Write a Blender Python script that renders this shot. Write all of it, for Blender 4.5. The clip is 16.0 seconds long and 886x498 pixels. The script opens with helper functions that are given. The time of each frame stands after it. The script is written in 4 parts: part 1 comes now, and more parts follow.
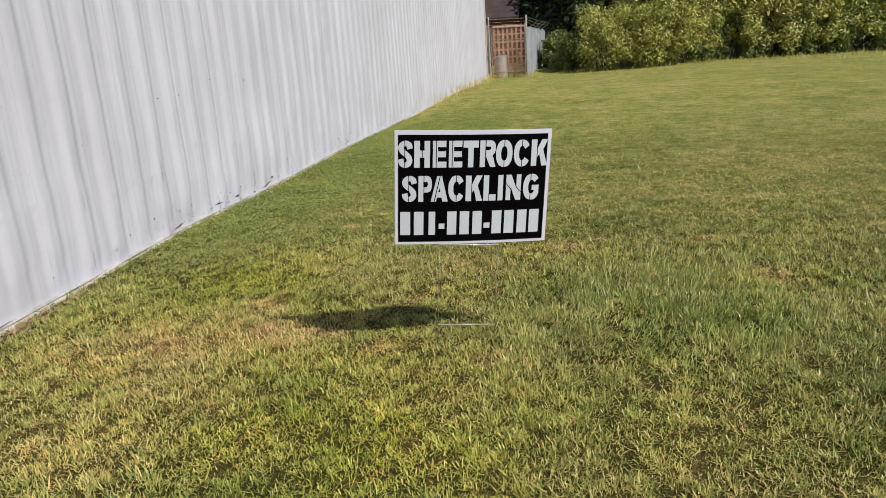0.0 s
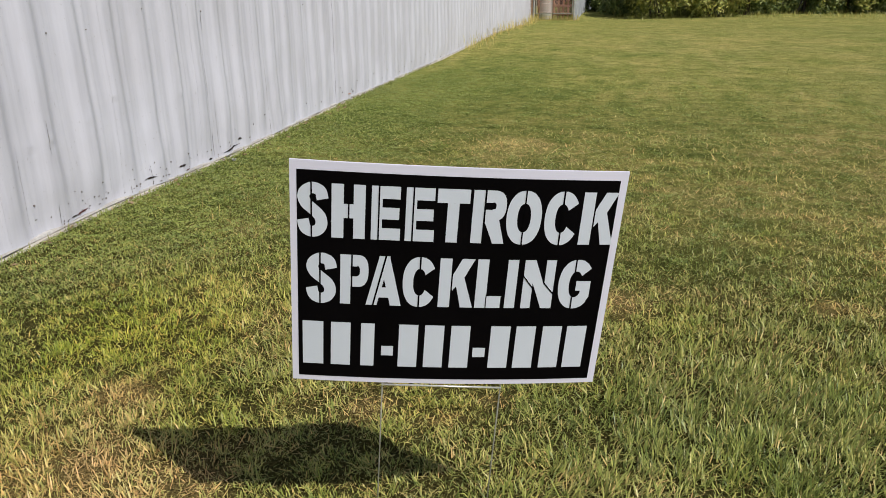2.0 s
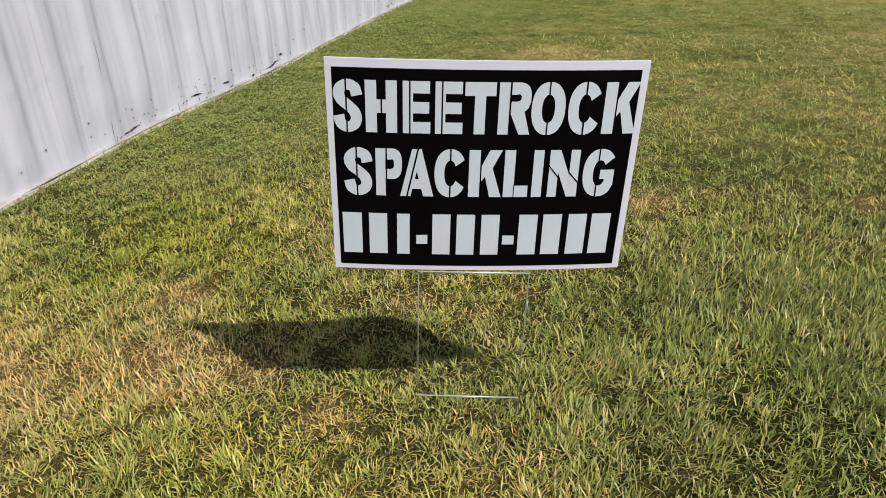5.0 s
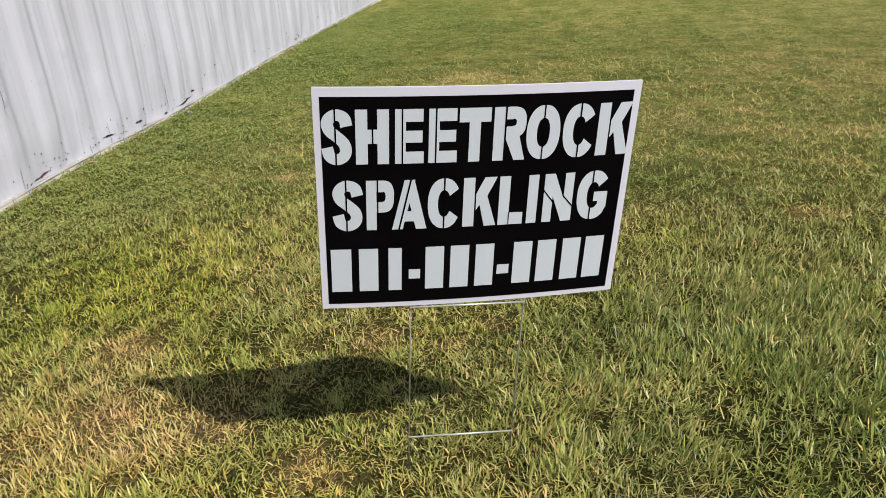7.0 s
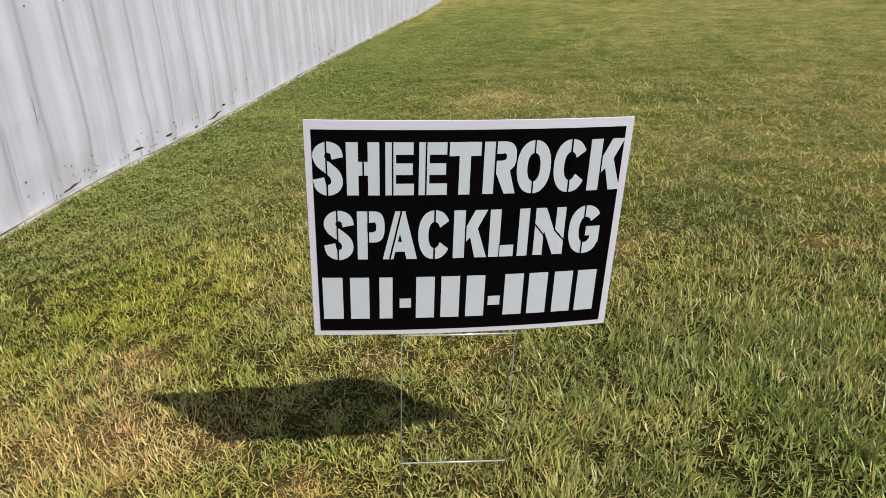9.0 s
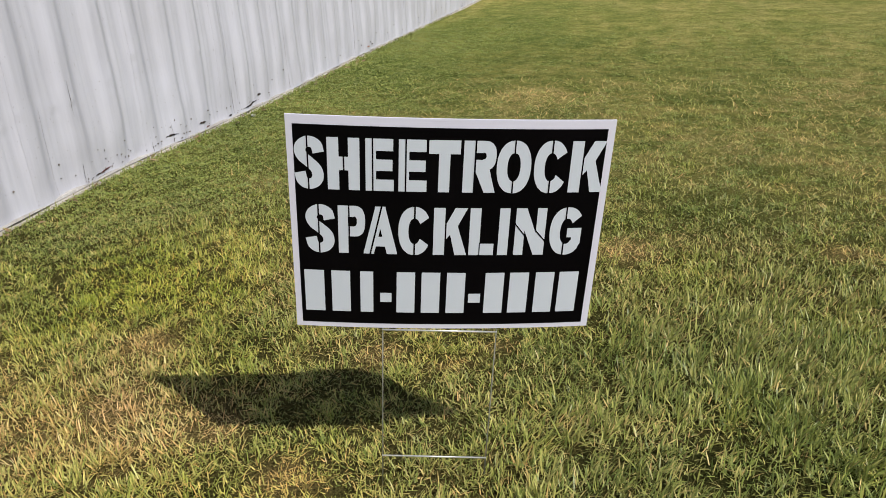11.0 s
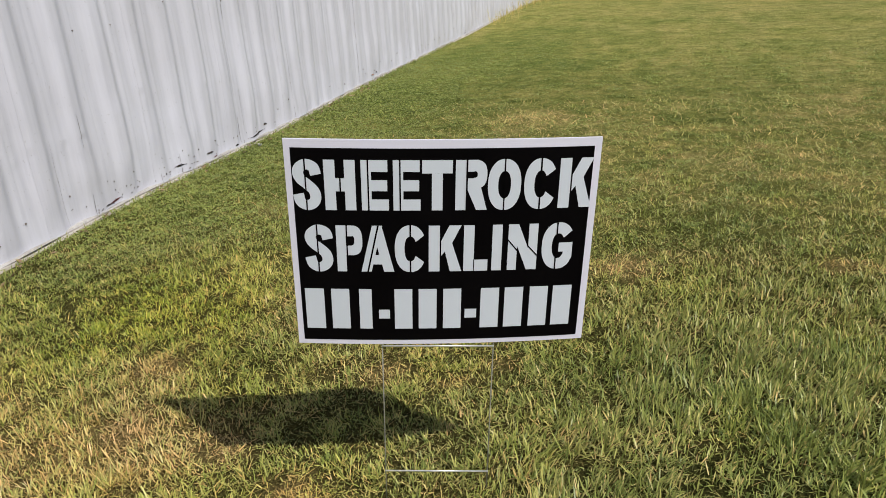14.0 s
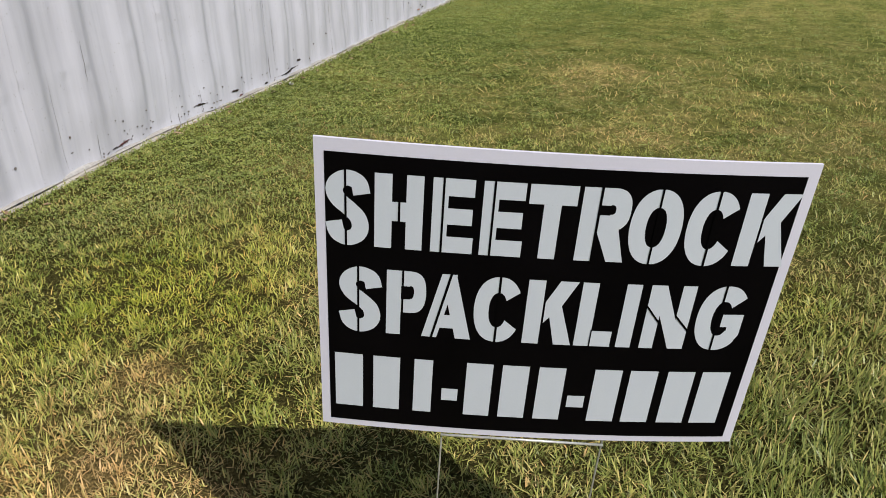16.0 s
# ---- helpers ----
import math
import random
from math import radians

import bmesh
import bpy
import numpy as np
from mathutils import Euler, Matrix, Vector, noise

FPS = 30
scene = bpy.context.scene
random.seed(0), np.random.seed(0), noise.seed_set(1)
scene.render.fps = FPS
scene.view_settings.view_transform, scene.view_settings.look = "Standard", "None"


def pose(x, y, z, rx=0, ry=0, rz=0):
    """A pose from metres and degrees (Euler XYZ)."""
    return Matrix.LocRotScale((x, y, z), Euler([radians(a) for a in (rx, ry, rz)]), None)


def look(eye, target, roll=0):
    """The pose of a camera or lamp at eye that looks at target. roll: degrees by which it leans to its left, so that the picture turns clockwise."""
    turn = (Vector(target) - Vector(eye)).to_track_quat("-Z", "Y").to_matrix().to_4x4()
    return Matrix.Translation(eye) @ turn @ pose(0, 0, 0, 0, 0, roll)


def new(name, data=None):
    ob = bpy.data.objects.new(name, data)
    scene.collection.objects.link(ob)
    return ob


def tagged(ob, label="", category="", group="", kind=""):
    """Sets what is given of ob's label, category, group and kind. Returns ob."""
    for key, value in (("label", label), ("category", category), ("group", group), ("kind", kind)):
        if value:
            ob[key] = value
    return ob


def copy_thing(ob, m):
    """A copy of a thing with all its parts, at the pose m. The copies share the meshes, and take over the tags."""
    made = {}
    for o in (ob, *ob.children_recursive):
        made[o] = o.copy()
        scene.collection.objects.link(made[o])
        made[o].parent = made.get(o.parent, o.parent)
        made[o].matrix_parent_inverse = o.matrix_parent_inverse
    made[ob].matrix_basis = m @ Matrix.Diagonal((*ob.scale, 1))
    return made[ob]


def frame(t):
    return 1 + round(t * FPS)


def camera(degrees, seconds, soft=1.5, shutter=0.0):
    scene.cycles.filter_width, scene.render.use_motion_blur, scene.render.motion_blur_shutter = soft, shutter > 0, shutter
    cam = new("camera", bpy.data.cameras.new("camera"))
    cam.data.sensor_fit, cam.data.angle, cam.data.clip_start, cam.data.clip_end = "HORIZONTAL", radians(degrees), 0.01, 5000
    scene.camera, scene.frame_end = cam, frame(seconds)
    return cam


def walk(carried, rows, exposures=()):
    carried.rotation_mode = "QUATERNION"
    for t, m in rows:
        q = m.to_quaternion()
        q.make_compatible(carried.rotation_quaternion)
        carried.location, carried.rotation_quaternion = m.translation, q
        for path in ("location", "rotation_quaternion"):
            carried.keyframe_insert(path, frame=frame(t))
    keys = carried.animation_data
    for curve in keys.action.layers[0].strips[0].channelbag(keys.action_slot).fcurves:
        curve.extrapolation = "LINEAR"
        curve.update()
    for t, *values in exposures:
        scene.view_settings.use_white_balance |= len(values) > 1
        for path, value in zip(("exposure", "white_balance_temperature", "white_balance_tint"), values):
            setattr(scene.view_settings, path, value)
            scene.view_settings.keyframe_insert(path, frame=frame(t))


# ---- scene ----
cam = camera(59.5, 16.0, soft=0.6)
PATH = [
    (0, (0.631, -0.006, 1.291), (0.329, 1.888, 0.724), -3.7),
    (0.5, (0.675, 0.429, 1.316), (0.389, 2.312, 0.706), -3.1),
    (1, (0.588, 0.835, 1.304), (0.295, 2.716, 0.692), -2.7),
    (1.5, (0.598, 1.265, 1.266), (0.213, 3.135, 0.67), -1.3),
    (2, (0.542, 1.62, 1.234), (0.17, 3.451, 0.522), -0.6),
    (2.5, (0.507, 1.847, 1.218), (0.146, 3.607, 0.34), -1.7),
    (3, (0.529, 2.017, 1.241), (0.09, 3.738, 0.322), -3.3),
    (3.5, (0.524, 2.056, 1.215), (-0.026, 3.711, 0.236), -5.0),
    (3.7, (0.527, 2.054, 1.2), (-0.048, 3.656, 0.151), -5.6),
    (5.8, (0.618, 1.277, 1.257), (0.215, 3.079, 0.489), -2.6),
    (6, (0.567, 1.332, 1.27), (0.186, 3.145, 0.518), -2.8),
    (6.5, (0.433, 1.462, 1.294), (0.263, 3.284, 0.486), -2.1),
    (7, (0.406, 1.554, 1.207), (0.168, 3.35, 0.36), -3.4),
    (7.5, (0.381, 1.618, 1.179), (0.145, 3.361, 0.226), -3.5),
    (8, (0.38, 1.581, 1.225), (0.113, 3.347, 0.324), -1.4),
    (8.5, (0.399, 1.552, 1.248), (0.096, 3.345, 0.416), -0.8),
    (9, (0.493, 1.57, 1.241), (0.166, 3.367, 0.427), -3.1),
    (9.5, (0.624, 1.628, 1.211), (0.201, 3.389, 0.362), -5.9),
    (10, (0.622, 1.599, 1.25), (0.186, 3.362, 0.413), -2.8),
    (10.2, (0.637, 1.587, 1.244), (0.183, 3.354, 0.425), -2.7),
    (12.3, (0.576, 1.581, 1.268), (0.22, 3.366, 0.441), -3.0),
    (12.5, (0.584, 1.577, 1.275), (0.219, 3.363, 0.452), -4.9),
    (13, (0.642, 1.548, 1.259), (0.272, 3.353, 0.48), -7.0),
    (13.5, (0.661, 1.544, 1.257), (0.252, 3.346, 0.492), -3.6),
    (14, (0.658, 1.541, 1.247), (0.193, 3.331, 0.486), -3.9),
    (14.5, (0.681, 1.517, 1.253), (0.207, 3.305, 0.492), -4.4),
    (15, (0.654, 1.535, 1.257), (0.149, 3.326, 0.525), -4.4),
    (15.5, (0.53, 1.768, 1.214), (-0.01, 3.525, 0.425), -2.0),
    (16, (0.42, 2.059, 1.196), (-0.099, 3.766, 0.292), -1.0),
]
walk(cam, [(t, look(eye, target, roll)) for t, eye, target, roll in PATH],
     exposures=[(0.0, 0.50), (1.0, 0.47), (2.0, 0.40), (2.5, 0.44), (3.0, 0.52), (3.7, 0.52), (6.0, 0.50), (7.0, 0.55), (9.0, 0.46), (10.0, 0.44), (12.5, 0.42), (14.5, 0.43), (16.0, 0.37)])

# ---- world and sun ----
SUN_DIR = Vector((0.80, -0.455, 1.0)).normalized()      # towards the sun
world = bpy.data.worlds.new("world")
scene.world = world
world.use_nodes = True
wn = world.node_tree
sky = wn.nodes.new("ShaderNodeTexSky")
sky.sky_type, sky.sun_disc = "NISHITA", False
sky.sun_elevation = math.asin(SUN_DIR.z)
sky.sun_rotation = math.atan2(SUN_DIR.x, SUN_DIR.y)
wn.nodes["Background"].inputs[1].default_value = 0.065
wn.links.new(sky.outputs[0], wn.nodes["Background"].inputs[0])
sun = new("sun", bpy.data.lights.new("sun", "SUN"))
sun.data.energy, sun.data.angle, sun.data.color = 3.8, radians(0.53), (1.0, 0.95, 0.87)
sun.matrix_world = look(SUN_DIR * 30, (0, 0, 0))


# ---- materials ----
def material(name, rough=0.6, metal=0.0):
    m = bpy.data.materials.new(name)
    m.use_nodes = True
    b = m.node_tree.nodes["Principled BSDF"]
    b.inputs["Roughness"].default_value, b.inputs["Metallic"].default_value = rough, metal
    return m, m.node_tree, b


def noise_node(nt, scale, detail=4.0, vec=None, rough=0.55):
    n = nt.nodes.new("ShaderNodeTexNoise")
    n.inputs["Scale"].default_value, n.inputs["Detail"].default_value, n.inputs["Roughness"].default_value = scale, detail, rough
    if vec is None:
        g = nt.nodes.new("ShaderNodeNewGeometry")
        vec = g.outputs["Position"]
    nt.links.new(vec, n.inputs["Vector"])
    return n


def ramp_node(nt, src, stops):
    r = nt.nodes.new("ShaderNodeValToRGB")
    el = r.color_ramp.elements
    while len(el) < len(stops):
        el.new(0.5)
    for e, (p, c) in zip(el, stops):
        e.position, e.color = p, (*c, 1) if len(c) == 3 else c
    nt.links.new(src, r.inputs["Fac"])
    return r


def mix_node(nt, fac, a, b, kind="MIX"):
    m = nt.nodes.new("ShaderNodeMix")
    m.data_type, m.blend_type = "RGBA", kind
    for sock, val in ((m.inputs[0], fac), (m.inputs[6], a), (m.inputs[7], b)):
        if hasattr(val, "is_output"):
            nt.links.new(val, sock)
        elif isinstance(val, (int, float)):
            sock.default_value = val
        else:
            sock.default_value = (*val, 1)
    return m.outputs[2]


def bump(nt, b, height, strength, dist=0.01):
    n = nt.nodes.new("ShaderNodeBump")
    n.inputs["Strength"].default_value, n.inputs["Distance"].default_value = strength, dist
    nt.links.new(height, n.inputs["Height"])
    nt.links.new(n.outputs[0], b.inputs["Normal"])


def speckled(name, c1, c2, scale, rough=0.6, metal=0.0, fine=60.0, relief=0.2, grit=1.0):
    """A surface whose colour wanders between two tones at two scales, with fine relief."""
    m, nt, b = material(name, rough, metal)
    big, small = noise_node(nt, scale), noise_node(nt, fine)
    base = ramp_node(nt, big.outputs[0], [(0.35, c1), (0.65, c2)])
    grain = ramp_node(nt, small.outputs[0], [(0.3, (1 - 0.18 * grit,) * 3), (0.7, (1 + 0.08 * grit,) * 3)])
    nt.links.new(mix_node(nt, 1.0, base.outputs[0], grain.outputs[0], "MULTIPLY"), b.inputs["Base Color"])
    bump(nt, b, small.outputs[0], relief, 0.004)
    return m


def leafy(name, stops, attr=None, gloss=0.45, through_light=0.3):
    """Blade or leaf: colour by an attribute or by a random number for each island, some light passing through."""
    m, nt, b = material(name, gloss)
    if attr:
        a = nt.nodes.new("ShaderNodeAttribute")
        a.attribute_name = attr
        src = a.outputs["Fac"]
    else:
        src = nt.nodes.new("ShaderNodeNewGeometry").outputs["Random Per Island"]
    col = ramp_node(nt, src, stops)
    big = noise_node(nt, 1.3)
    tone = ramp_node(nt, big.outputs[0], [(0.3, (0.8, 0.82, 0.8)), (0.7, (1.12, 1.1, 1.05))])
    c = mix_node(nt, 1.0, col.outputs[0], tone.outputs[0], "MULTIPLY")
    if attr:
        each = nt.nodes.new("ShaderNodeNewGeometry").outputs["Random Per Island"]
        shade = ramp_node(nt, each, [(0.0, (0.68, 0.72, 0.68)), (0.5, (1.03, 1.03, 1.0)), (1.0, (1.36, 1.32, 1.34))])
        c = mix_node(nt, 1.0, c, shade.outputs[0], "MULTIPLY")
        fresh = nt.nodes.new("ShaderNodeAttribute")
        fresh.attribute_name = "fresh"
        c = mix_node(nt, fresh.outputs["Fac"], c, mix_node(nt, 1.0, c, (1.07, 1.12, 0.56), "MULTIPLY"))
    nt.links.new(c, b.inputs["Base Color"])
    b.inputs["Specular IOR Level"].default_value = 0.35
    t = nt.nodes.new("ShaderNodeBsdfTranslucent")
    nt.links.new(c, t.inputs["Color"])
    mx = nt.nodes.new("ShaderNodeMixShader")
    mx.inputs[0].default_value = through_light
    nt.links.new(b.outputs[0], mx.inputs[1])
    nt.links.new(t.outputs[0], mx.inputs[2])
    nt.links.new(mx.outputs[0], nt.nodes["Material Output"].inputs["Surface"])
    return m


GRASS_STOPS = [(0.0, (0.128, 0.170, 0.042)), (0.3, (0.228, 0.262, 0.066)), (0.5, (0.345, 0.346, 0.102)),
               (0.72, (0.465, 0.408, 0.155)), (0.88, (0.550, 0.402, 0.168)), (1.0, (0.520, 0.342, 0.150))]
grass_mat = leafy("grass_blade", GRASS_STOPS, "dryness", 0.42, 0.16)


def soil_material():
    m, nt, b = material("lawn_soil", 1.0)
    b.inputs["Specular IOR Level"].default_value = 0.02
    a = nt.nodes.new("ShaderNodeAttribute")
    a.attribute_name = "dryness"
    thatch = ramp_node(nt, a.outputs["Fac"], [(0.1, (0.042, 0.044, 0.016)), (0.5, (0.085, 0.076, 0.032)), (0.9, (0.20, 0.15, 0.075))])
    fine, mid = noise_node(nt, 140.0, 6.0), noise_node(nt, 9.0, 5.0)
    f = ramp_node(nt, fine.outputs[0], [(0.35, (0.25, 0.26, 0.22)), (0.68, (1.35, 1.3, 1.1))])
    g = ramp_node(nt, mid.outputs[0], [(0.3, (0.75, 0.8, 0.7)), (0.7, (1.2, 1.15, 1.1))])
    c = mix_node(nt, 1.0, thatch.outputs[0], f.outputs[0], "MULTIPLY")
    bare = mix_node(nt, 1.0, c, g.outputs[0], "MULTIPLY")
    # closed turf where single blades can no longer be told apart
    cover = nt.nodes.new("ShaderNodeAttribute")
    cover.attribute_name = "turf"
    green = ramp_node(nt, a.outputs["Fac"], [(0.12, (0.145, 0.172, 0.052)), (0.40, (0.232, 0.233, 0.080)), (0.72, (0.330, 0.290, 0.122))])
    streak, blotch = noise_node(nt, 26.0, 5.0), noise_node(nt, 0.8, 4.0)
    h = ramp_node(nt, streak.outputs[0], [(0.3, (0.45, 0.50, 0.44)), (0.7, (1.36, 1.32, 1.22))])
    k = ramp_node(nt, blotch.outputs[0], [(0.35, (0.86, 0.92, 0.86)), (0.65, (1.10, 1.06, 1.04))])
    clod = ramp_node(nt, noise_node(nt, 4.5, 5.0).outputs[0], [(0.36, (0.74, 0.80, 0.68)), (0.64, (1.22, 1.18, 1.16))])
    turf = mix_node(nt, 1.0, mix_node(nt, 1.0, green.outputs[0], h.outputs[0], "MULTIPLY"), k.outputs[0], "MULTIPLY")
    turf = mix_node(nt, 1.0, turf, clod.outputs[0], "MULTIPLY")
    nt.links.new(mix_node(nt, cover.outputs["Fac"], bare, turf), b.inputs["Base Color"])
    bump(nt, b, fine.outputs[0], 0.9, 0.02)
    return m


def white_metal():
    """Old white paint on sheet metal: chalky, run down with dirt, scuffed."""
    m, nt, b = material("white_painted_metal", 0.55)
    g = nt.nodes.new("ShaderNodeNewGeometry")
    st = nt.nodes.new("ShaderNodeMapping")
    st.inputs["Scale"].default_value = (1.0, 9.0, 0.5)
    nt.links.new(g.outputs["Position"], st.inputs["Vector"])
    streak = noise_node(nt, 2.2, 8.0, st.outputs[0], 0.72)
    blotch, grain = noise_node(nt, 1.1, 5.0), noise_node(nt, 55.0, 4.0)
    base = ramp_node(nt, streak.outputs[0], [(0.25, (0.412, 0.414, 0.470)), (0.5, (0.466, 0.469, 0.530)), (0.75, (0.506, 0.509, 0.574))])
    dirt = ramp_node(nt, blotch.outputs[0], [(0.3, (0.90, 0.89, 0.88)), (0.6, (1.0, 1.0, 1.0))])
    c = mix_node(nt, 1.0, base.outputs[0], dirt.outputs[0], "MULTIPLY")
    chips = ramp_node(nt, grain.outputs[0], [(0.27, (0.80, 0.78, 0.76)), (0.34, (1.0, 1.0, 1.0))])
    nt.links.new(mix_node(nt, 1.0, c, chips.outputs[0], "MULTIPLY"), b.inputs["Base Color"])
    bump(nt, b, blotch.outputs[0], 0.25, 0.03)
    return m


wall_mat = white_metal()
soil_mat = soil_material()
slab_mat = speckled("painted_concrete", (0.36, 0.32, 0.28), (0.56, 0.52, 0.48), 5.0, 0.9, 0, 70, 0.6)
trim_mat = speckled("white_trim", (0.30, 0.28, 0.26), (0.46, 0.44, 0.43), 4.0, 0.6, 0, 60, 0.3)
# near-black, painted for the dark inside holes in the sheets
hole_dark_mat = speckled("rusty_hole_dark", (0.012, 0.010, 0.009), (0.05, 0.028, 0.02), 30.0, 0.95, 0, 90, 0.8)
rust_mat = speckled("rust", (0.40, 0.20, 0.125), (0.64, 0.40, 0.28), 6.0, 0.9, 0, 50, 0.6)
brown_mat = speckled("brown_board", (0.06, 0.036, 0.027), (0.10, 0.062, 0.046), 3.0, 0.85, 0, 40, 0.4)
galv_mat = speckled("galvanised_steel", (0.42, 0.42, 0.41), (0.58, 0.57, 0.55), 12.0, 0.45, 0.6, 80, 0.15)
# leg wire darkened and greened for the grass it mirrors; crossbars stay bright
leg_mat = speckled("grass_tinted_dull_steel", (0.20, 0.20, 0.16), (0.34, 0.33, 0.28), 25.0, 0.6, 0.3, 120, 0.1)
wire_mat = speckled("bright_wire", (0.66, 0.66, 0.64), (0.80, 0.80, 0.78), 25.0, 0.32, 0.7, 120, 0.1)
# also colours the seam shadow strips and the paint flakes
screw_mat = speckled("weathered_screw_and_seam_dark", (0.075, 0.068, 0.066), (0.26, 0.22, 0.20), 60.0, 0.7, 0.3, 120, 0.2)
plastic_white = speckled("white_corrugated_plastic", (0.600, 0.590, 0.688), (0.630, 0.618, 0.718), 4.0, 0.5, 0, 400, 0.0, 0.12)
ink_black = speckled("black_ink", (0.0014, 0.0011, 0.0014), (0.0022, 0.0018, 0.0022), 8.0, 0.6, 0, 200, 0.0)
ink_black.node_tree.nodes["Principled BSDF"].inputs["Specular IOR Level"].default_value = 0.04
ink_white = speckled("pale_lettering", (0.520, 0.556, 0.618), (0.534, 0.570, 0.632), 10.0, 0.5, 0, 400, 0.0, 0.12)
sheet_mat = speckled("grey_sheet_metal", (0.27, 0.29, 0.32), (0.38, 0.40, 0.44), 2.0, 0.6, 0.1, 40, 0.2)
drum_mat = speckled("pale_drum", (0.36, 0.36, 0.35), (0.52, 0.52, 0.50), 4.0, 0.6, 0, 40, 0.2)
roof_mat = speckled("brown_roofing", (0.035, 0.022, 0.020), (0.06, 0.040, 0.036), 2.5, 0.9, 0, 20, 0.6)
bark_mat = speckled("bark", (0.05, 0.038, 0.028), (0.12, 0.09, 0.065), 8.0, 0.95, 0, 40, 0.8)
HEDGE = [(0.0, (0.140, 0.180, 0.042)), (0.35, (0.310, 0.340, 0.082)), (0.7, (0.490, 0.470, 0.120)), (1.0, (0.62, 0.56, 0.21))]
# very dark leaf tones carry the shade among trees and in hedge gaps
SHADE_DARK = [(0.0, (0.018, 0.030, 0.010)), (0.6, (0.040, 0.060, 0.018)), (1.0, (0.075, 0.095, 0.028))]
hedge_mat = leafy("shrub_leaf", HEDGE, None, 0.5, 0.28)
hedge_mat_dull = leafy("dull_shrub_leaf", [(p, (c[0] * 1.08, c[1] * 1.05, c[2] * 1.15)) for p, c in HEDGE], None, 0.5, 0.28)
# leaves darkened so their colour holds the shade at the hedge's foot
shaded_bush_mat = leafy("shaded_bush_leaf", [(0.0, (0.070, 0.105, 0.028)), (0.5, (0.150, 0.190, 0.052)), (1.0, (0.290, 0.310, 0.095))], None, 0.5, 0.3)
weed_mat = leafy("weed_leaf", [(0.0, (0.160, 0.212, 0.050)), (0.6, (0.242, 0.290, 0.070)), (1.0, (0.33, 0.35, 0.105))], None, 0.45, 0.2)
tree_mat = leafy("shade_dark_tree_leaf", SHADE_DARK, None, 0.5, 0.2)
tan_leaf_mat = leafy("dead_leaf", [(0.0, (0.15, 0.09, 0.055)), (0.6, (0.29, 0.20, 0.125)), (1.0, (0.42, 0.31, 0.21))], None, 0.8, 0.15)


# ---- building helpers ----
def finish(name, bm, mat, smooth=False):
    me = bpy.data.meshes.new(name)
    bm.to_mesh(me)
    bm.free()
    me.materials.append(mat)
    if smooth:
        me.polygons.foreach_set("use_smooth", [True] * len(me.polygons))
    return me


def part(name, bm, mat, parent=None, label="", smooth=False):
    ob = new(name, finish(name, bm, mat, smooth) if not isinstance(bm, bpy.types.Mesh) else bm)
    ob.parent = parent
    if label:
        tagged(ob, label)
    return ob


def empty(name, loc, label, category, group="", kind=""):
    ob = new(name)
    ob.location = loc
    return tagged(ob, label, category, group, kind)


def add_box(bm, x0, x1, y0, y1, z0, z1, bevel=0.0):
    r = bmesh.ops.create_cube(bm, size=1.0, matrix=Matrix.Translation(((x0 + x1) / 2, (y0 + y1) / 2, (z0 + z1) / 2)) @ Matrix.Diagonal((x1 - x0, y1 - y0, z1 - z0, 1)))
    if bevel:
        edges = list({e for v in r["verts"] for e in v.link_edges})
        bmesh.ops.bevel(bm, geom=edges, offset=bevel, segments=2, affect="EDGES", profile=0.5)


def add_rod(bm, a, b, radius, sides=8, radius2=None):
    a, b = Vector(a), Vector(b)
    m = Matrix.Translation((a + b) / 2) @ (b - a).to_track_quat("Z", "Y").to_matrix().to_4x4()
    bmesh.ops.create_cone(bm, cap_ends=True, segments=sides, radius1=radius, radius2=radius if radius2 is None else radius2, depth=(b - a).length, matrix=m)


def grid_mesh(name, verts, faces, mat):
    me = bpy.data.meshes.new(name)
    me.from_pydata(verts, [], faces)
    me.materials.append(mat)
    me.update()
    return me


# ---- ground ----
rng = np.random.default_rng(7)


def fade(a, b, v):
    t = np.clip((v - a) / (b - a), 0, 1)
    return t * t * (3 - 2 * t)


def waves(x, y, seed, scale, count=7):
    """Smooth wandering values between about -1 and 1."""
    r = np.random.default_rng(seed)
    v = np.zeros(np.shape(x))
    for _ in range(count):
        a, k, p = r.uniform(0, 2 * np.pi), r.uniform(0.5, 1.9) / scale, r.uniform(0, 2 * np.pi)
        v += np.sin((x * np.cos(a) + y * np.sin(a)) * k * 2 * np.pi + p + 1.3 * np.sin((x * np.sin(a) - y * np.cos(a)) * k * 2.6 + p))
    return v / count * 1.8


SLOPE_Y = (3.0, 4.4, 5.2, 6.6, 9.1, 14.7, 22.0, 30.0, 40.0)
SLOPE_Z = (0.012, 0.0, -0.015, -0.083, -0.152, -0.371, -0.585, -0.80, -1.06)


def hollow(x, y):
    """A shallow dip before the gate, shaped to fit its foot to the camera's view."""
    return -(0.05 + 0.12 * (1 - fade(-0.5, 6.0, x))) * fade(20.0, 28.5, y) * (1 - fade(30.6, 33.0, y))


def ground_z(x, y):
    fall = np.interp(y, SLOPE_Y, SLOPE_Z) + hollow(x, y)
    rough = 0.010 * waves(x, y, 3, 0.9) + 0.009 * waves(x, y, 4, 0.25)
    return -0.022 + fall + rough * fade(-1.99, -1.75, x) * (1 - fade(6.5, 9.0, y)) * (1 - fade(2.4, 3.3, x))


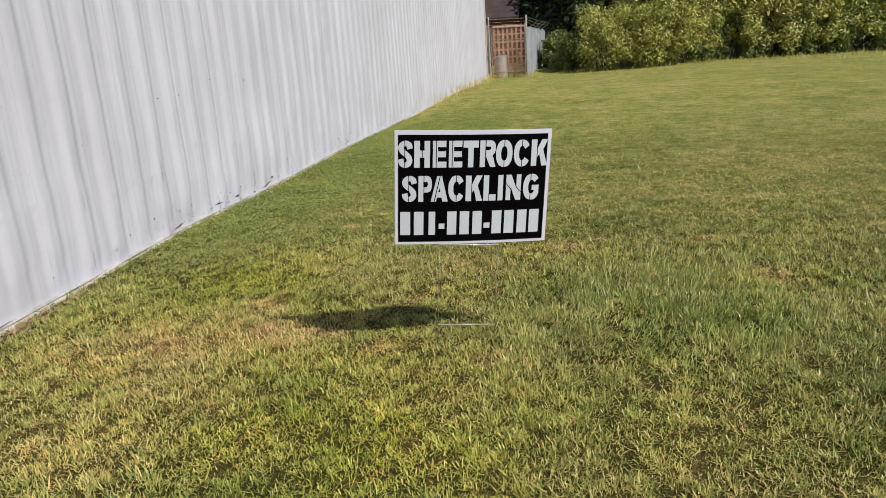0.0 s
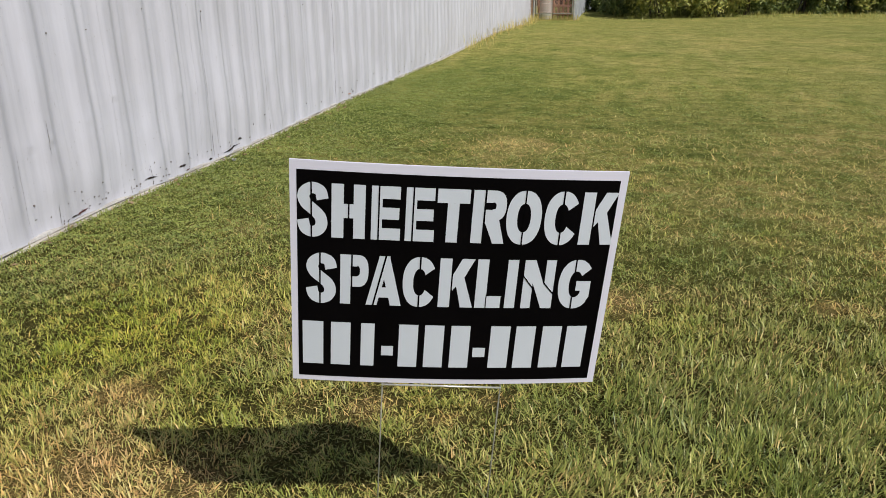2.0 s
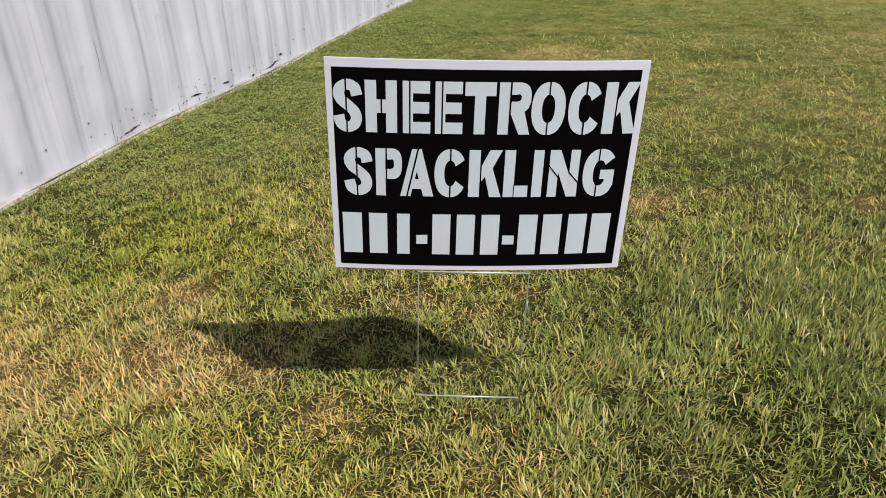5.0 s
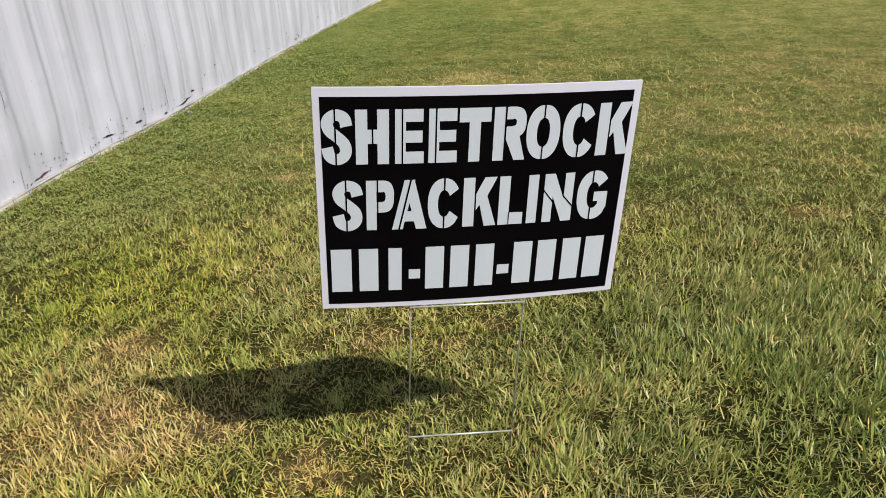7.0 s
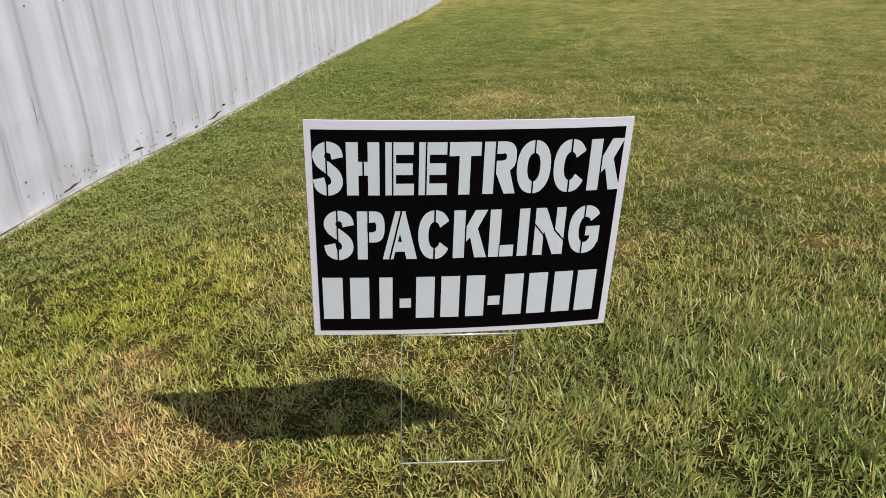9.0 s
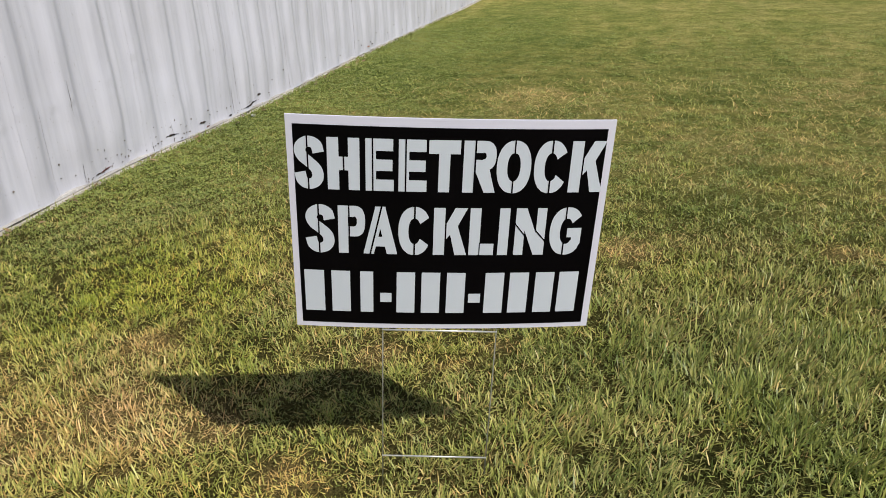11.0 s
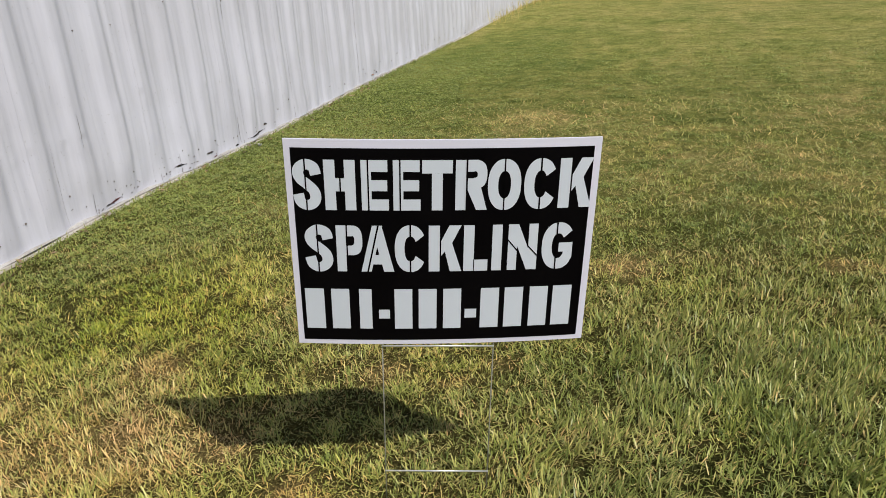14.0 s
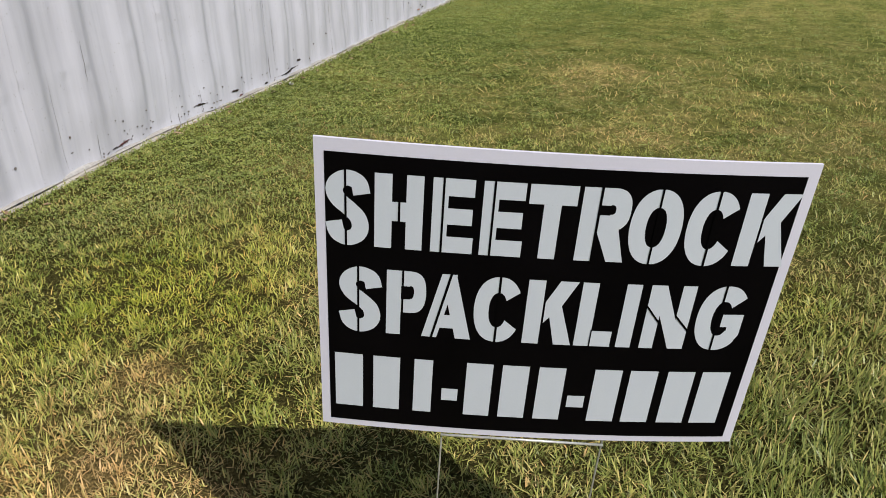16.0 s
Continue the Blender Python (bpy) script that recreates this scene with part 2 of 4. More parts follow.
# patches of the lawn: x, y, radius, added dryness
PATCHES = [(-0.86, 2.97, 0.38, 0.30), (-1.35, 2.85, 0.40, 0.22), (-0.60, 3.0, 0.24, 0.20), (-0.89, 2.15, 0.40, 0.16), (-0.83, 3.45, 0.16, 0.22), (-1.0, 3.85, 0.40, -0.01), (0.55, 4.2, 0.35, 0.10),
           (0.77, 2.79, 0.25, 0.14), (1.27, 2.44, 0.32, 0.16), (0.09, 4.05, 0.35, 0.12), (-1.02, 5.35, 0.40, 0.16), (-0.6, 4.5, 0.45, 0.06), (1.3, 6.0, 0.8, 0.12),
           (0.0, 7.2, 0.6, 0.22), (2.3, 7.6, 1.2, 0.14), (4.0, 10.6, 2.2, 0.14), (3.0, 18.0, 3.0, 0.08), (0.0, 2.6, 0.45, 0.05),
           (1.2, 3.75, 0.50, -0.11), (1.32, 3.2, 0.36, -0.10), (1.39, 3.06, 0.16, -0.10), (0.85, 3.0, 0.35, -0.04), (1.85, 3.6, 0.4, -0.10), (1.1, 4.85, 0.35, -0.12),
           (1.2, 7.3, 0.5, -0.14), (-1.6, 4.7, 0.50, -0.10), (-1.6, 6.0, 0.55, -0.18), (-1.5, 8.0, 0.9, -0.22), (-1.0, 9.0, 0.9, -0.08), (-1.2, 11.5, 1.3, -0.20), (-1.2, 15.0, 2.0, -0.06)]
# bald straw spots: x, y, radius
SPOTS = [(-0.79, 4.99, 0.075), (1.45, 4.46, 0.065), (0.27, 3.62, 0.065), (-0.06, 3.52, 0.07), (-0.12, 2.93, 0.075), (1.79, 5.09, 0.08), (0.65, 4.43, 0.11),
         (1.67, 3.79, 0.12), (-0.83, 3.45, 0.07), (0.17, 3.47, 0.05), (-0.40, 3.08, 0.08), (-0.15, 7.33, 0.17), (0.29, 5.86, 0.15), (-0.70, 3.10, 0.06), (-1.08, 2.93, 0.06)]
# thin dark pockets where the soil shows
POCKETS = [(0.83, 3.21, 0.09), (1.02, 3.07, 0.09), (0.90, 3.73, 0.06), (0.77, 2.80, 0.12), (1.27, 2.44, 0.12), (1.05, 2.95, 0.15), (0.92, 3.10, 0.13), (1.38, 3.12, 0.09), (0.62, 2.92, 0.08), (1.2, 2.8, 0.10), (0.55, 3.12, 0.06), (-0.55, 3.45, 0.06), (1.0, 2.62, 0.08)]


def heap(places, x, y):
    v = np.zeros(np.shape(x))
    for px, py, r in places:
        v += np.exp(-((x - px) ** 2 + (y - py) ** 2) / (r * r))
    return np.clip(v, 0, 1)


def dryness(x, y):
    near = 1 - fade(7, 16, y)
    mid = fade(4.2, 5.5, y) * (1 - fade(12, 24, y))
    d = 0.41 - 0.025 * mid + 0.08 * waves(x, y, 11, 1.7) + (0.08 + 0.08 * mid) * waves(x, y, 12, 0.45) + 0.07 * near * waves(x, y, 13, 0.16) + 0.10 * mid * waves(x, y, 14, 0.26)
    for px, py, r, a in PATCHES:
        d += a * np.exp(-((x - px) ** 2 + (y - py) ** 2) / (r * r))
    d += 0.04 * fade(0.4, 1.2, x) * fade(3.9, 4.8, y) + 0.42 * heap(SPOTS, x, y) + 0.07 * fade(9, 15, y)
    return np.maximum(d, 0.12)


def freshness(x, y):
    """Where the grass is a brighter, more saturated yellow-green."""
    f = (0.08 + 0.22 * waves(x, y, 61, 0.8)) * (1 - fade(5, 9, y)) + 0.9 * np.exp(-((x + 1.05) ** 2 + (y - 3.80) ** 2) / 0.20) + 0.4 * np.exp(-((x + 0.57) ** 2 + (y - 3.38) ** 2) / 0.03)
    f += 0.6 * np.exp(-((x - 0.15) ** 2 + (y - 2.1) ** 2) / 0.5) + 0.35 * np.exp(-((x + 0.45) ** 2 + (y - 2.3) ** 2) / 0.2)
    f += 0.22 * fade(12, 18, y)
    return np.clip(f, 0, 1)


def lushness(x, y):
    v = 0.45 + 0.28 * waves(x, y, 21, 1.1)
    v += 0.75 * np.exp(-((x - 1.25) ** 2 + (y - 3.65) ** 2) / 0.40) + 0.55 * np.exp(-((x - 1.4) ** 2 + (y - 3.1) ** 2) / 0.12) + 0.25 * np.exp(-((x - 0.6) ** 2 + (y - 3.0) ** 2) / 0.2)
    v -= 0.5 * fade(-1.0, -1.6, x) * fade(3.6, 4.6, y) + 0.3 * fade(5, 8, y) + 0.22 * (1 - fade(2.0, 2.8, y))
    return np.clip(v, 0.05, 1.5)


def apart(x, y):
    """How far a place lies outside the camera's near view wedge, in weighted metres."""
    return np.maximum(0, y - 3.5) + 5.0 * np.maximum(0, 1.6 - y) + 2.0 * np.maximum(0, x - (0.75 + 0.56 * np.maximum(y, 1.5))) + 2.0 * np.maximum(0, (0.95 - 0.95 * np.maximum(y, 1.0)) - x)


def make_ground():
    def axis(stops):
        out = [stops[0][0]]
        for (a, _), (b, step) in zip(stops, stops[1:]):
            n = max(1, int(round((b - a) / step)))
            out += list(np.linspace(a, b, n + 1)[1:])
        return np.array(out)
    xs = axis([(-900, 0), (-60, 120), (-8, 13), (-2.2, 1.5), (3.4, 0.06), (12, 0.4), (40, 4), (900, 120)])
    ys = axis([(-900, 0), (-40, 120), (-2, 4), (0.6, 0.3), (9, 0.06), (34, 0.5), (60, 4), (1200, 140)])
    gx, gy = np.meshgrid(xs, ys)
    gz = ground_z(gx, gy)
    n, m = gx.shape
    idx = np.arange(n * m).reshape(n, m)
    faces = np.stack([idx[:-1, :-1], idx[:-1, 1:], idx[1:, 1:], idx[1:, :-1]], -1).reshape(-1, 4)
    me = bpy.data.meshes.new("ground")
    me.from_pydata(np.stack([gx, gy, gz], -1).reshape(-1, 3).tolist(), [], faces.tolist())
    me.materials.append(soil_mat)
    me.attributes.new("dryness", "FLOAT", "POINT").data.foreach_set("value", np.clip(dryness(gx, gy) - 0.25 * heap(POCKETS, gx, gy), 0, 1).ravel().astype(np.float32))
    me.attributes.new("turf", "FLOAT", "POINT").data.foreach_set("value", (fade(0.2, 2.4, apart(gx, gy)) * (0.5 + 0.5 * fade(5.0, 12.0, gy))).ravel().astype(np.float32))
    me.polygons.foreach_set("use_smooth", [True] * len(me.polygons))
    tagged(new("ground", me), "sloping lawn soil with dry thatch between the grass", "ground", kind="structure")


make_ground()


def blade_mesh(name, x, y, length, width, lean, curl, dry, head, mat):
    """Tapering blades, each one quad and one tip triangle, straight or arched by curl."""
    n = len(x)
    spin = rng.normal(0, 0.5, n)
    dx, dy = np.cos(head), np.sin(head)
    wx, wy = -np.sin(head + spin), np.cos(head + spin)
    z0 = ground_z(x, y) - 0.004
    h1, h2 = lean * (1 - 0.35 * curl), lean * (1 + 0.45 * curl)
    mx, mz = length * 0.58 * np.sin(h1), length * 0.58 * np.cos(h1)
    tx, tz = mx + length * 0.42 * np.sin(h2), mz + length * 0.42 * np.maximum(np.cos(h2), -0.35)
    v = np.empty((n, 5, 3), np.float32)
    for k, (r, z, w) in enumerate(((0 * mx, 0 * mz, -0.42), (0 * mx, 0 * mz, 0.42), (mx, mz, 0.5), (mx, mz, -0.5), (tx, tz, 0))):
        v[:, k, 0], v[:, k, 1], v[:, k, 2] = x + dx * r + wx * w * width, y + dy * r + wy * w * width, z0 + z
    base = np.arange(n, dtype=np.int32)[:, None] * 5
    loops = (base + np.array([0, 1, 2, 3, 3, 2, 4], np.int32)).ravel()
    starts = (np.arange(n, dtype=np.int32)[:, None] * 7 + np.array([0, 4], np.int32)).ravel()
    me = bpy.data.meshes.new(name)
    me.vertices.add(n * 5)
    me.vertices.foreach_set("co", v.ravel())
    me.loops.add(n * 7)
    me.loops.foreach_set("vertex_index", loops)
    me.polygons.add(n * 2)
    me.polygons.foreach_set("loop_start", starts)
    me.update(calc_edges=True)
    me.attributes.new("dryness", "FLOAT", "POINT").data.foreach_set("value", np.repeat(np.clip(dry, 0, 1), 5).astype(np.float32))
    me.attributes.new("fresh", "FLOAT", "POINT").data.foreach_set("value", np.repeat(freshness(x, y), 5).astype(np.float32))
    me.materials.append(mat)
    return me


NEAR_BLADES = 22000


def sown(n, x0, x1, y0, y1, per):
    """Random places whose number a square metre thins out away from the near view."""
    x, y = rng.uniform(x0, x1, n), rng.uniform(y0, y1, n)
    a = apart(x, y)
    want = per / (1 + a / 2.6) ** 1.85
    have = n / ((x1 - x0) * (y1 - y0))
    keep = rng.uniform(0, 1, n) < want / have
    return x[keep], y[keep], a[keep]


def make_grass():
    cols = []
    # strips of lawn, each sown a little more densely than its thickest place needs
    for x0, x1, y0, y1 in ((-1.97, 3.2, -2.5, 1.2), (-1.97, 3.6, 1.2, 3.5), (-1.97, 4.5, 3.5, 4.6), (-1.97, 6.0, 4.6, 7.0), (-1.97, 9.0, 7.0, 12.0), (-1.97, 12.5, 12.0, 20.0), (-1.97, 18.5, 20.0, 33.0)):
        blades = 7 if y0 < 7 else 5
        top = NEAR_BLADES / (1 + float(apart(0.3, min(max(y0, 1.75), y1))) / 2.6) ** 1.85 / blades
        cx, cy, a = sown(int((x1 - x0) * (y1 - y0) * top * 1.02), x0, x1, y0, y1, NEAR_BLADES / blades)
        # gaps between clumps, bald spots and pockets
        clump = waves(cx, cy, 31, 0.11) + 0.6 * waves(cx, cy, 32, 0.29)
        bald = np.maximum(heap(SPOTS, cx, cy), 0.75 * heap(POCKETS, cx, cy))
        keep = rng.uniform(0, 1, len(cx)) < np.clip(0.86 + 0.30 * clump, np.where(cy < 2.6, 0.68, 0.60), 1) * (1 - 0.62 * bald) * (1 - 0.55 * fade(9, 16, cy))
        cx, cy, a, clump, bald = (np.repeat(q[keep], blades) for q in (cx, cy, a, clump, bald))
        n = len(cx)
        m = n // blades
        comb, tone = np.repeat(rng.uniform(0, 2 * np.pi, m), blades), np.repeat(rng.normal(0, 0.10, m), blades)
        ang, r = rng.uniform(0, 2 * np.pi, n), np.abs(rng.normal(0, 1, n)) * 0.015 * (1 + 0.30 * a)
        x, y = np.maximum(cx + r * np.cos(ang), -1.975), cy + r * np.sin(ang)
        head = np.where(rng.uniform(0, 1, n) < 0.5, ang + rng.normal(0, 0.6, n), comb + rng.normal(0, 0.5, n))
        lush = lushness(x, y)
        head = np.where((lush > 0.8) & (rng.uniform(0, 1, n) < 0.5), 0.85 + 0.7 * waves(x, y, 71, 0.5) + rng.normal(0, 0.6, n), head)
        size = 1 + 0.03 * np.minimum(a, 25)
        length = 0.031 * size * (0.62 + 0.62 * lush) * rng.uniform(0.5, 1.5, n) * np.clip(1 + 0.30 * clump, 0.5, 1.6) * (1 - 0.35 * bald) * (1 - 0.38 * fade(0.6, 2.6, a))
        width = (0.0031 + 0.0005 * (1 - fade(2.1, 2.7, y))) * (1 + 0.115 * np.minimum(a, 20)) * rng.uniform(0.5, 1.35, n) * (0.9 + 0.2 * lush) * (1 - 0.12 * fade(0.6, 3.0, a))
        lean = np.clip(rng.normal(0.86, 0.42, n) + 0.22 * fade(1, 6, a), 0.08, 1.5)
        curl = np.where(rng.uniform(0, 1, n) < 0.25, rng.uniform(0.4, 1.0, n), rng.uniform(-0.1, 0.3, n))
        calm = 1 - 0.75 * fade(0.3, 2.2, a)
        dry = dryness(x, y) + calm * (tone + rng.normal(0, 0.12, n) + np.where(rng.uniform(0, 1, n) < 0.16, 0.34, 0)) - 0.05 * (1 - calm)
        cols.append((x, y, length, width, lean, curl, dry, head))
    # straw and clippings lying close to the soil, thicker on the bald spots
    for per, spots in ((6000, False), (26000, True)):
        x, y, a = sown(190000, -1.97, 3.4, 1.4, 8.0, per)
        if spots:
            keep = rng.uniform(0, 1, len(x)) < 0.55 * heap(SPOTS, x, y) + 0.10 * np.clip(dryness(x, y) - 0.5, 0, 1)
            x, y, a = x[keep], y[keep], a[keep]
        n = len(x)
        cols.append((x, y, rng.uniform(0.018, 0.055, n) * (1 + 0.08 * a), 0.0022 * (1 + 0.2 * a) * rng.uniform(0.6, 1.4, n), rng.uniform(1.05, 1.52, n), rng.uniform(0, 0.2, n),
                     rng.uniform(0.55, 1.0, n) if spots else dryness(x, y) + rng.normal(0.24, 0.22, n), rng.uniform(0, 2 * np.pi, n)))
    # tall dry stems along the foot of the metal wall, seed stalks in the lawn and on its pale stretches, rough edge under the shrubs
    for n, x, y, lo, hi, wd, d0, d1 in ((700, -1.96 + np.abs(rng.normal(0, 0.16, 700)), 30 - 14 * rng.uniform(0, 1, 700) ** 1.6, 0.08, 0.34, 0.006, 0.62, 0.95),
                                        (1500, -1.972 + np.abs(rng.normal(0, 0.02, 1500)), rng.uniform(2.6, 13, 1500), 0.02, 0.06, 0.0042, 0.1, 0.5),
                                        (500, rng.uniform(-1.9, 3.0, 500), rng.uniform(1.2, 6.0, 500), 0.05, 0.10, 0.0020, 0.5, 0.9),
                                        (900, rng.normal(1.6, 1.3, 900), rng.normal(7.2, 1.2, 900), 0.03, 0.07, 0.0026, 0.5, 0.75),
                                        (420, rng.uniform(-1.95, -0.3, 420), 30.1 + rng.normal(0, 0.18, 420), 0.08, 0.28, 0.006, 0.6, 0.95),
                                        (2600, rng.uniform(0.8, 17, 2600), rng.normal(31.3, 0.7, 2600), 0.06, 0.24, 0.009, 0.35, 0.8)):
        x = np.maximum(x, -1.972)
        cols.append((x, y, rng.uniform(lo, hi, n), np.full(n, wd), rng.uniform(0.1, 0.65, n), rng.uniform(0.2, 0.7, n), rng.uniform(d0, d1, n), rng.uniform(0, 2 * np.pi, n)))
    me = blade_mesh("grass", *[np.concatenate(c) for c in zip(*cols)], grass_mat)
    tagged(new("grass", me), "mown lawn grass, green and straw-coloured blades mixed", "grass", kind="stuff")


make_grass()

# ---- the white metal building ----
WALL_X, WALL_END, PANEL = -2.03, 29.0, 0.908
SEAM = 6.257 - 11 * PANEL


def base_z(y):
    return float(np.interp(y, SLOPE_Y, SLOPE_Z) + hollow(-2.0, y))


building = empty("metal_building", (-2.1, 12, 0), "long building clad in dented white ribbed metal sheets", "building", kind="structure")


RIB = PANEL / 3


def ease(t):
    return t * t * (3 - 2 * t)


def rib_out(y, h):
    """Shallow ribs a foot apart, not quite straight: a slope, a rounded crest, a slope back and a valley with two faint stiffeners."""
    wander = 0.007 * noise.noise(Vector((y * 1.7, h * 2.3, 8.1))) + 0.003 * noise.noise(Vector((y * 6.0, h * 9.0, 2.4)))
    o = ((y + wander - SEAM + 0.042) % RIB) / RIB
    out = ease(o / 0.27) if o < 0.27 else 1.0 if o < 0.42 else 1 - ease((o - 0.42) / 0.25) if o < 0.67 else 0.0
    low = math.exp(-((o - 0.77) / 0.030) ** 2) + 0.7 * math.exp(-((o - 0.90) / 0.030) ** 2)
    return (0.024 + 0.008 * noise.noise(Vector((y * 0.9, 4.4, 0)))) * out + 0.0026 * low


PROFILE, PROFILE_FAR = np.linspace(0, PANEL, 73), np.linspace(0, PANEL, 37)
LEVELS = [0.0, 0.015, 0.035, 0.055, 0.08, 0.105, 0.13, 0.16, 0.19, 0.22, 0.25, 0.28, 0.31] + [0.335 + 0.02 * k for k in range(14)] + [0.64, 0.7, 0.78, 0.88, 1.0, 1.15, 1.35, 1.6, 2.0, 2.6, 3.4, 4.6]
KNOCKS = ((3.25, 0.49), (3.51, 0.50), (4.21, 0.42), (4.45, 0.44), (4.70, 0.42), (4.82, 0.43), (5.11, 0.47), (5.36, 0.56), (6.05, 0.5), (6.9, 0.45), (4.14, 0.10), (7.7, 0.5), (4.37, 0.40))


def sheet_x(y, h):
    """How far the battered sheet stands out at a place along the wall and a height above its foot."""
    low = math.exp(-h / 0.5)
    dent = noise.noise(Vector((y * 2.2, h * 1.8, 3.1))) * 0.020 * (0.28 + low) + noise.noise(Vector((y * 8, h * 6, 7.7))) * 0.008 * low
    dent += noise.noise(Vector((y * 14, h * 1.2, 1.7))) * 0.0035
    for k, (ky, kh) in enumerate(KNOCKS):
        q = ((y - ky) / 0.022) ** 2 + ((h - kh) / 0.016) ** 2
        if q < 9:
            deep = 0.15 + 0.15 * (k * 0.37 % 1.0)
            dent += deep * (0.016 * math.exp(-q) - 0.012 * math.exp(-((y - ky) / 0.026) ** 2 - ((h - kh + 0.028) / 0.016) ** 2))
    return rib_out(y, h) * (1 - 0.5 * math.exp(-h / 0.16)) + dent + 0.004 * math.exp(-h / 0.02)


def wall_panel(y0):
    prof = PROFILE if 1.5 < y0 < 11 else PROFILE_FAR
    verts, faces = [], []
    n = len(prof)
    for h in LEVELS:
        for j, a in enumerate(prof):
            y = y0 + float(a)
            z = base_z(y) + h if h < 4.6 else 4.2
            z += 0.010 * noise.noise(Vector((y * 4.0, 2.2, 0))) * math.exp(-h / 0.03)
            verts.append((sheet_x(y, h) + (0.0007 if j == 0 else 0), y - y0, z - base_z(y0)))
    for i in range(len(LEVELS) - 1):
        for j in range(n - 1):
            faces.append((i * n + j, i * n + j + 1, (i + 1) * n + j + 1, (i + 1) * n + j))
    me = grid_mesh("wall_panel", verts, faces, wall_mat)
    me.polygons.foreach_set("use_smooth", [True] * len(me.polygons))
    ob = part("wall_panel", me, None, building)
    ob.location = Vector((WALL_X, y0, base_z(y0))) - building.location
    return ob


for k in range(int((WALL_END - SEAM) / PANEL) + 1):
    wall_panel(SEAM + k * PANEL)
WALL_STOP = SEAM + (int((WALL_END - SEAM) / PANEL) + 1) * PANEL


def in_building(bm, name, mat, label=""):
    bmesh.ops.translate(bm, verts=bm.verts, vec=-building.location)
    return part(name, bm, mat, building, label)


bm = bmesh.new()
add_box(bm, -9.0, WALL_X - 0.04, SEAM, WALL_STOP - 0.02, -1.2, 4.15)
in_building(bm, "wall_core", wall_mat)
bm = bmesh.new()
add_box(bm, -9.4, WALL_X + 0.25, SEAM - 0.2, WALL_STOP + 0.2, 4.2, 4.32, 0.02)
in_building(bm, "roof", sheet_mat, "pale metal roof sheet")
bm = bmesh.new()
add_box(bm, WALL_X - 0.04, WALL_X + 0.05, WALL_STOP - 0.03, WALL_STOP + 0.03, -1.0, 4.2, 0.006)
in_building(bm, "corner_trim", trim_mat, "white folded corner trim")


def foot_strip(name, mat, x0, x1, low, high, seed, wobble):
    """A strip that follows the foot of the wall, a little uneven."""
    bm = bmesh.new()
    ys = np.arange(SEAM, WALL_STOP, 0.12)
    rings = []
    for y in ys:
        w = noise.noise(Vector((y * 3.1, seed, 0))) * wobble
        u = noise.noise(Vector((y * 1.3, seed, 5))) * wobble
        z = base_z(y)
        rings.append([bm.verts.new(c) for c in ((x0, y, z + high + w), (x1 + u, y, z + high * 0.9 + w - 0.002), (x1 + u + 0.004, y, z + low), (x0, y, z + low))])
    for a, b in zip(rings, rings[1:]):
        for i in range(3):
            bm.faces.new((a[i], a[i + 1], b[i + 1], b[i]))
    return in_building(bm, name, mat)


foot_strip("slab_edge", slab_mat, WALL_X - 0.03, WALL_X + 0.036, -0.25, -0.010, 2.0, 0.016)
foot_strip("base_flashing", trim_mat, WALL_X - 0.02, WALL_X + 0.016, -0.004, 0.006, 9.0, 0.009)


def rust_hole(y, h, length, tall, mat, seed):
    """A ragged patch near a sheet's foot: rust, or near-black for a hole's dark."""
    bm = bmesh.new()
    r = random.Random(seed)
    top, bot = [], []
    n = 14
    tilt = r.uniform(-0.08, 0.08)
    for i in range(n):
        a = -length / 2 + length * i / (n - 1)
        env = min(1.0, 4.0 * min(i + 0.15, n - 0.85 - i) / n) * r.uniform(0.25, 1.0)
        zc = base_z(y + a) + h + tilt * a
        x = WALL_X + sheet_x(y + a, h) + 0.004
        top.append(bm.verts.new((x, y + a, zc + tall * 0.62 * env)))
        bot.append(bm.verts.new((x + 0.001, y + a, zc - tall * 0.38 * env)))
    for i in range(n - 1):
        bm.faces.new((bot[i], bot[i + 1], top[i + 1], top[i]))
    bmesh.ops.solidify(bm, geom=bm.faces[:], thickness=0.004)
    in_building(bm, "rust_hole_patch", mat, "ragged patch, rusty red or painted dark like a hole")


red_rust = speckled("dark_red_rust", (0.10, 0.030, 0.030), (0.22, 0.085, 0.075), 25.0, 0.95, 0, 90, 0.6)
for k, (y, h, length, tall, m) in enumerate(((6.66, 0.030, 0.24, 0.015, hole_dark_mat), (6.82, 0.07, 0.05, 0.020, hole_dark_mat), (4.97, 0.024, 0.11, 0.012, red_rust),
                                             (4.90, 0.022, 0.05, 0.010, hole_dark_mat), (5.60, 0.055, 0.11, 0.012, hole_dark_mat), (5.97, 0.05, 0.07, 0.013, hole_dark_mat),
                                             (6.33, 0.020, 0.04, 0.016, hole_dark_mat), (9.35, 0.05, 0.10, 0.025, rust_mat), (9.55, 0.05, 0.05, 0.02, hole_dark_mat),
                                             (4.62, 0.002, 0.06, 0.008, hole_dark_mat), (6.03, 0.012, 0.05, 0.010, red_rust), (14.2, 0.03, 0.15, 0.02, hole_dark_mat))):
    rust_hole(y, h, length, tall, m, k)


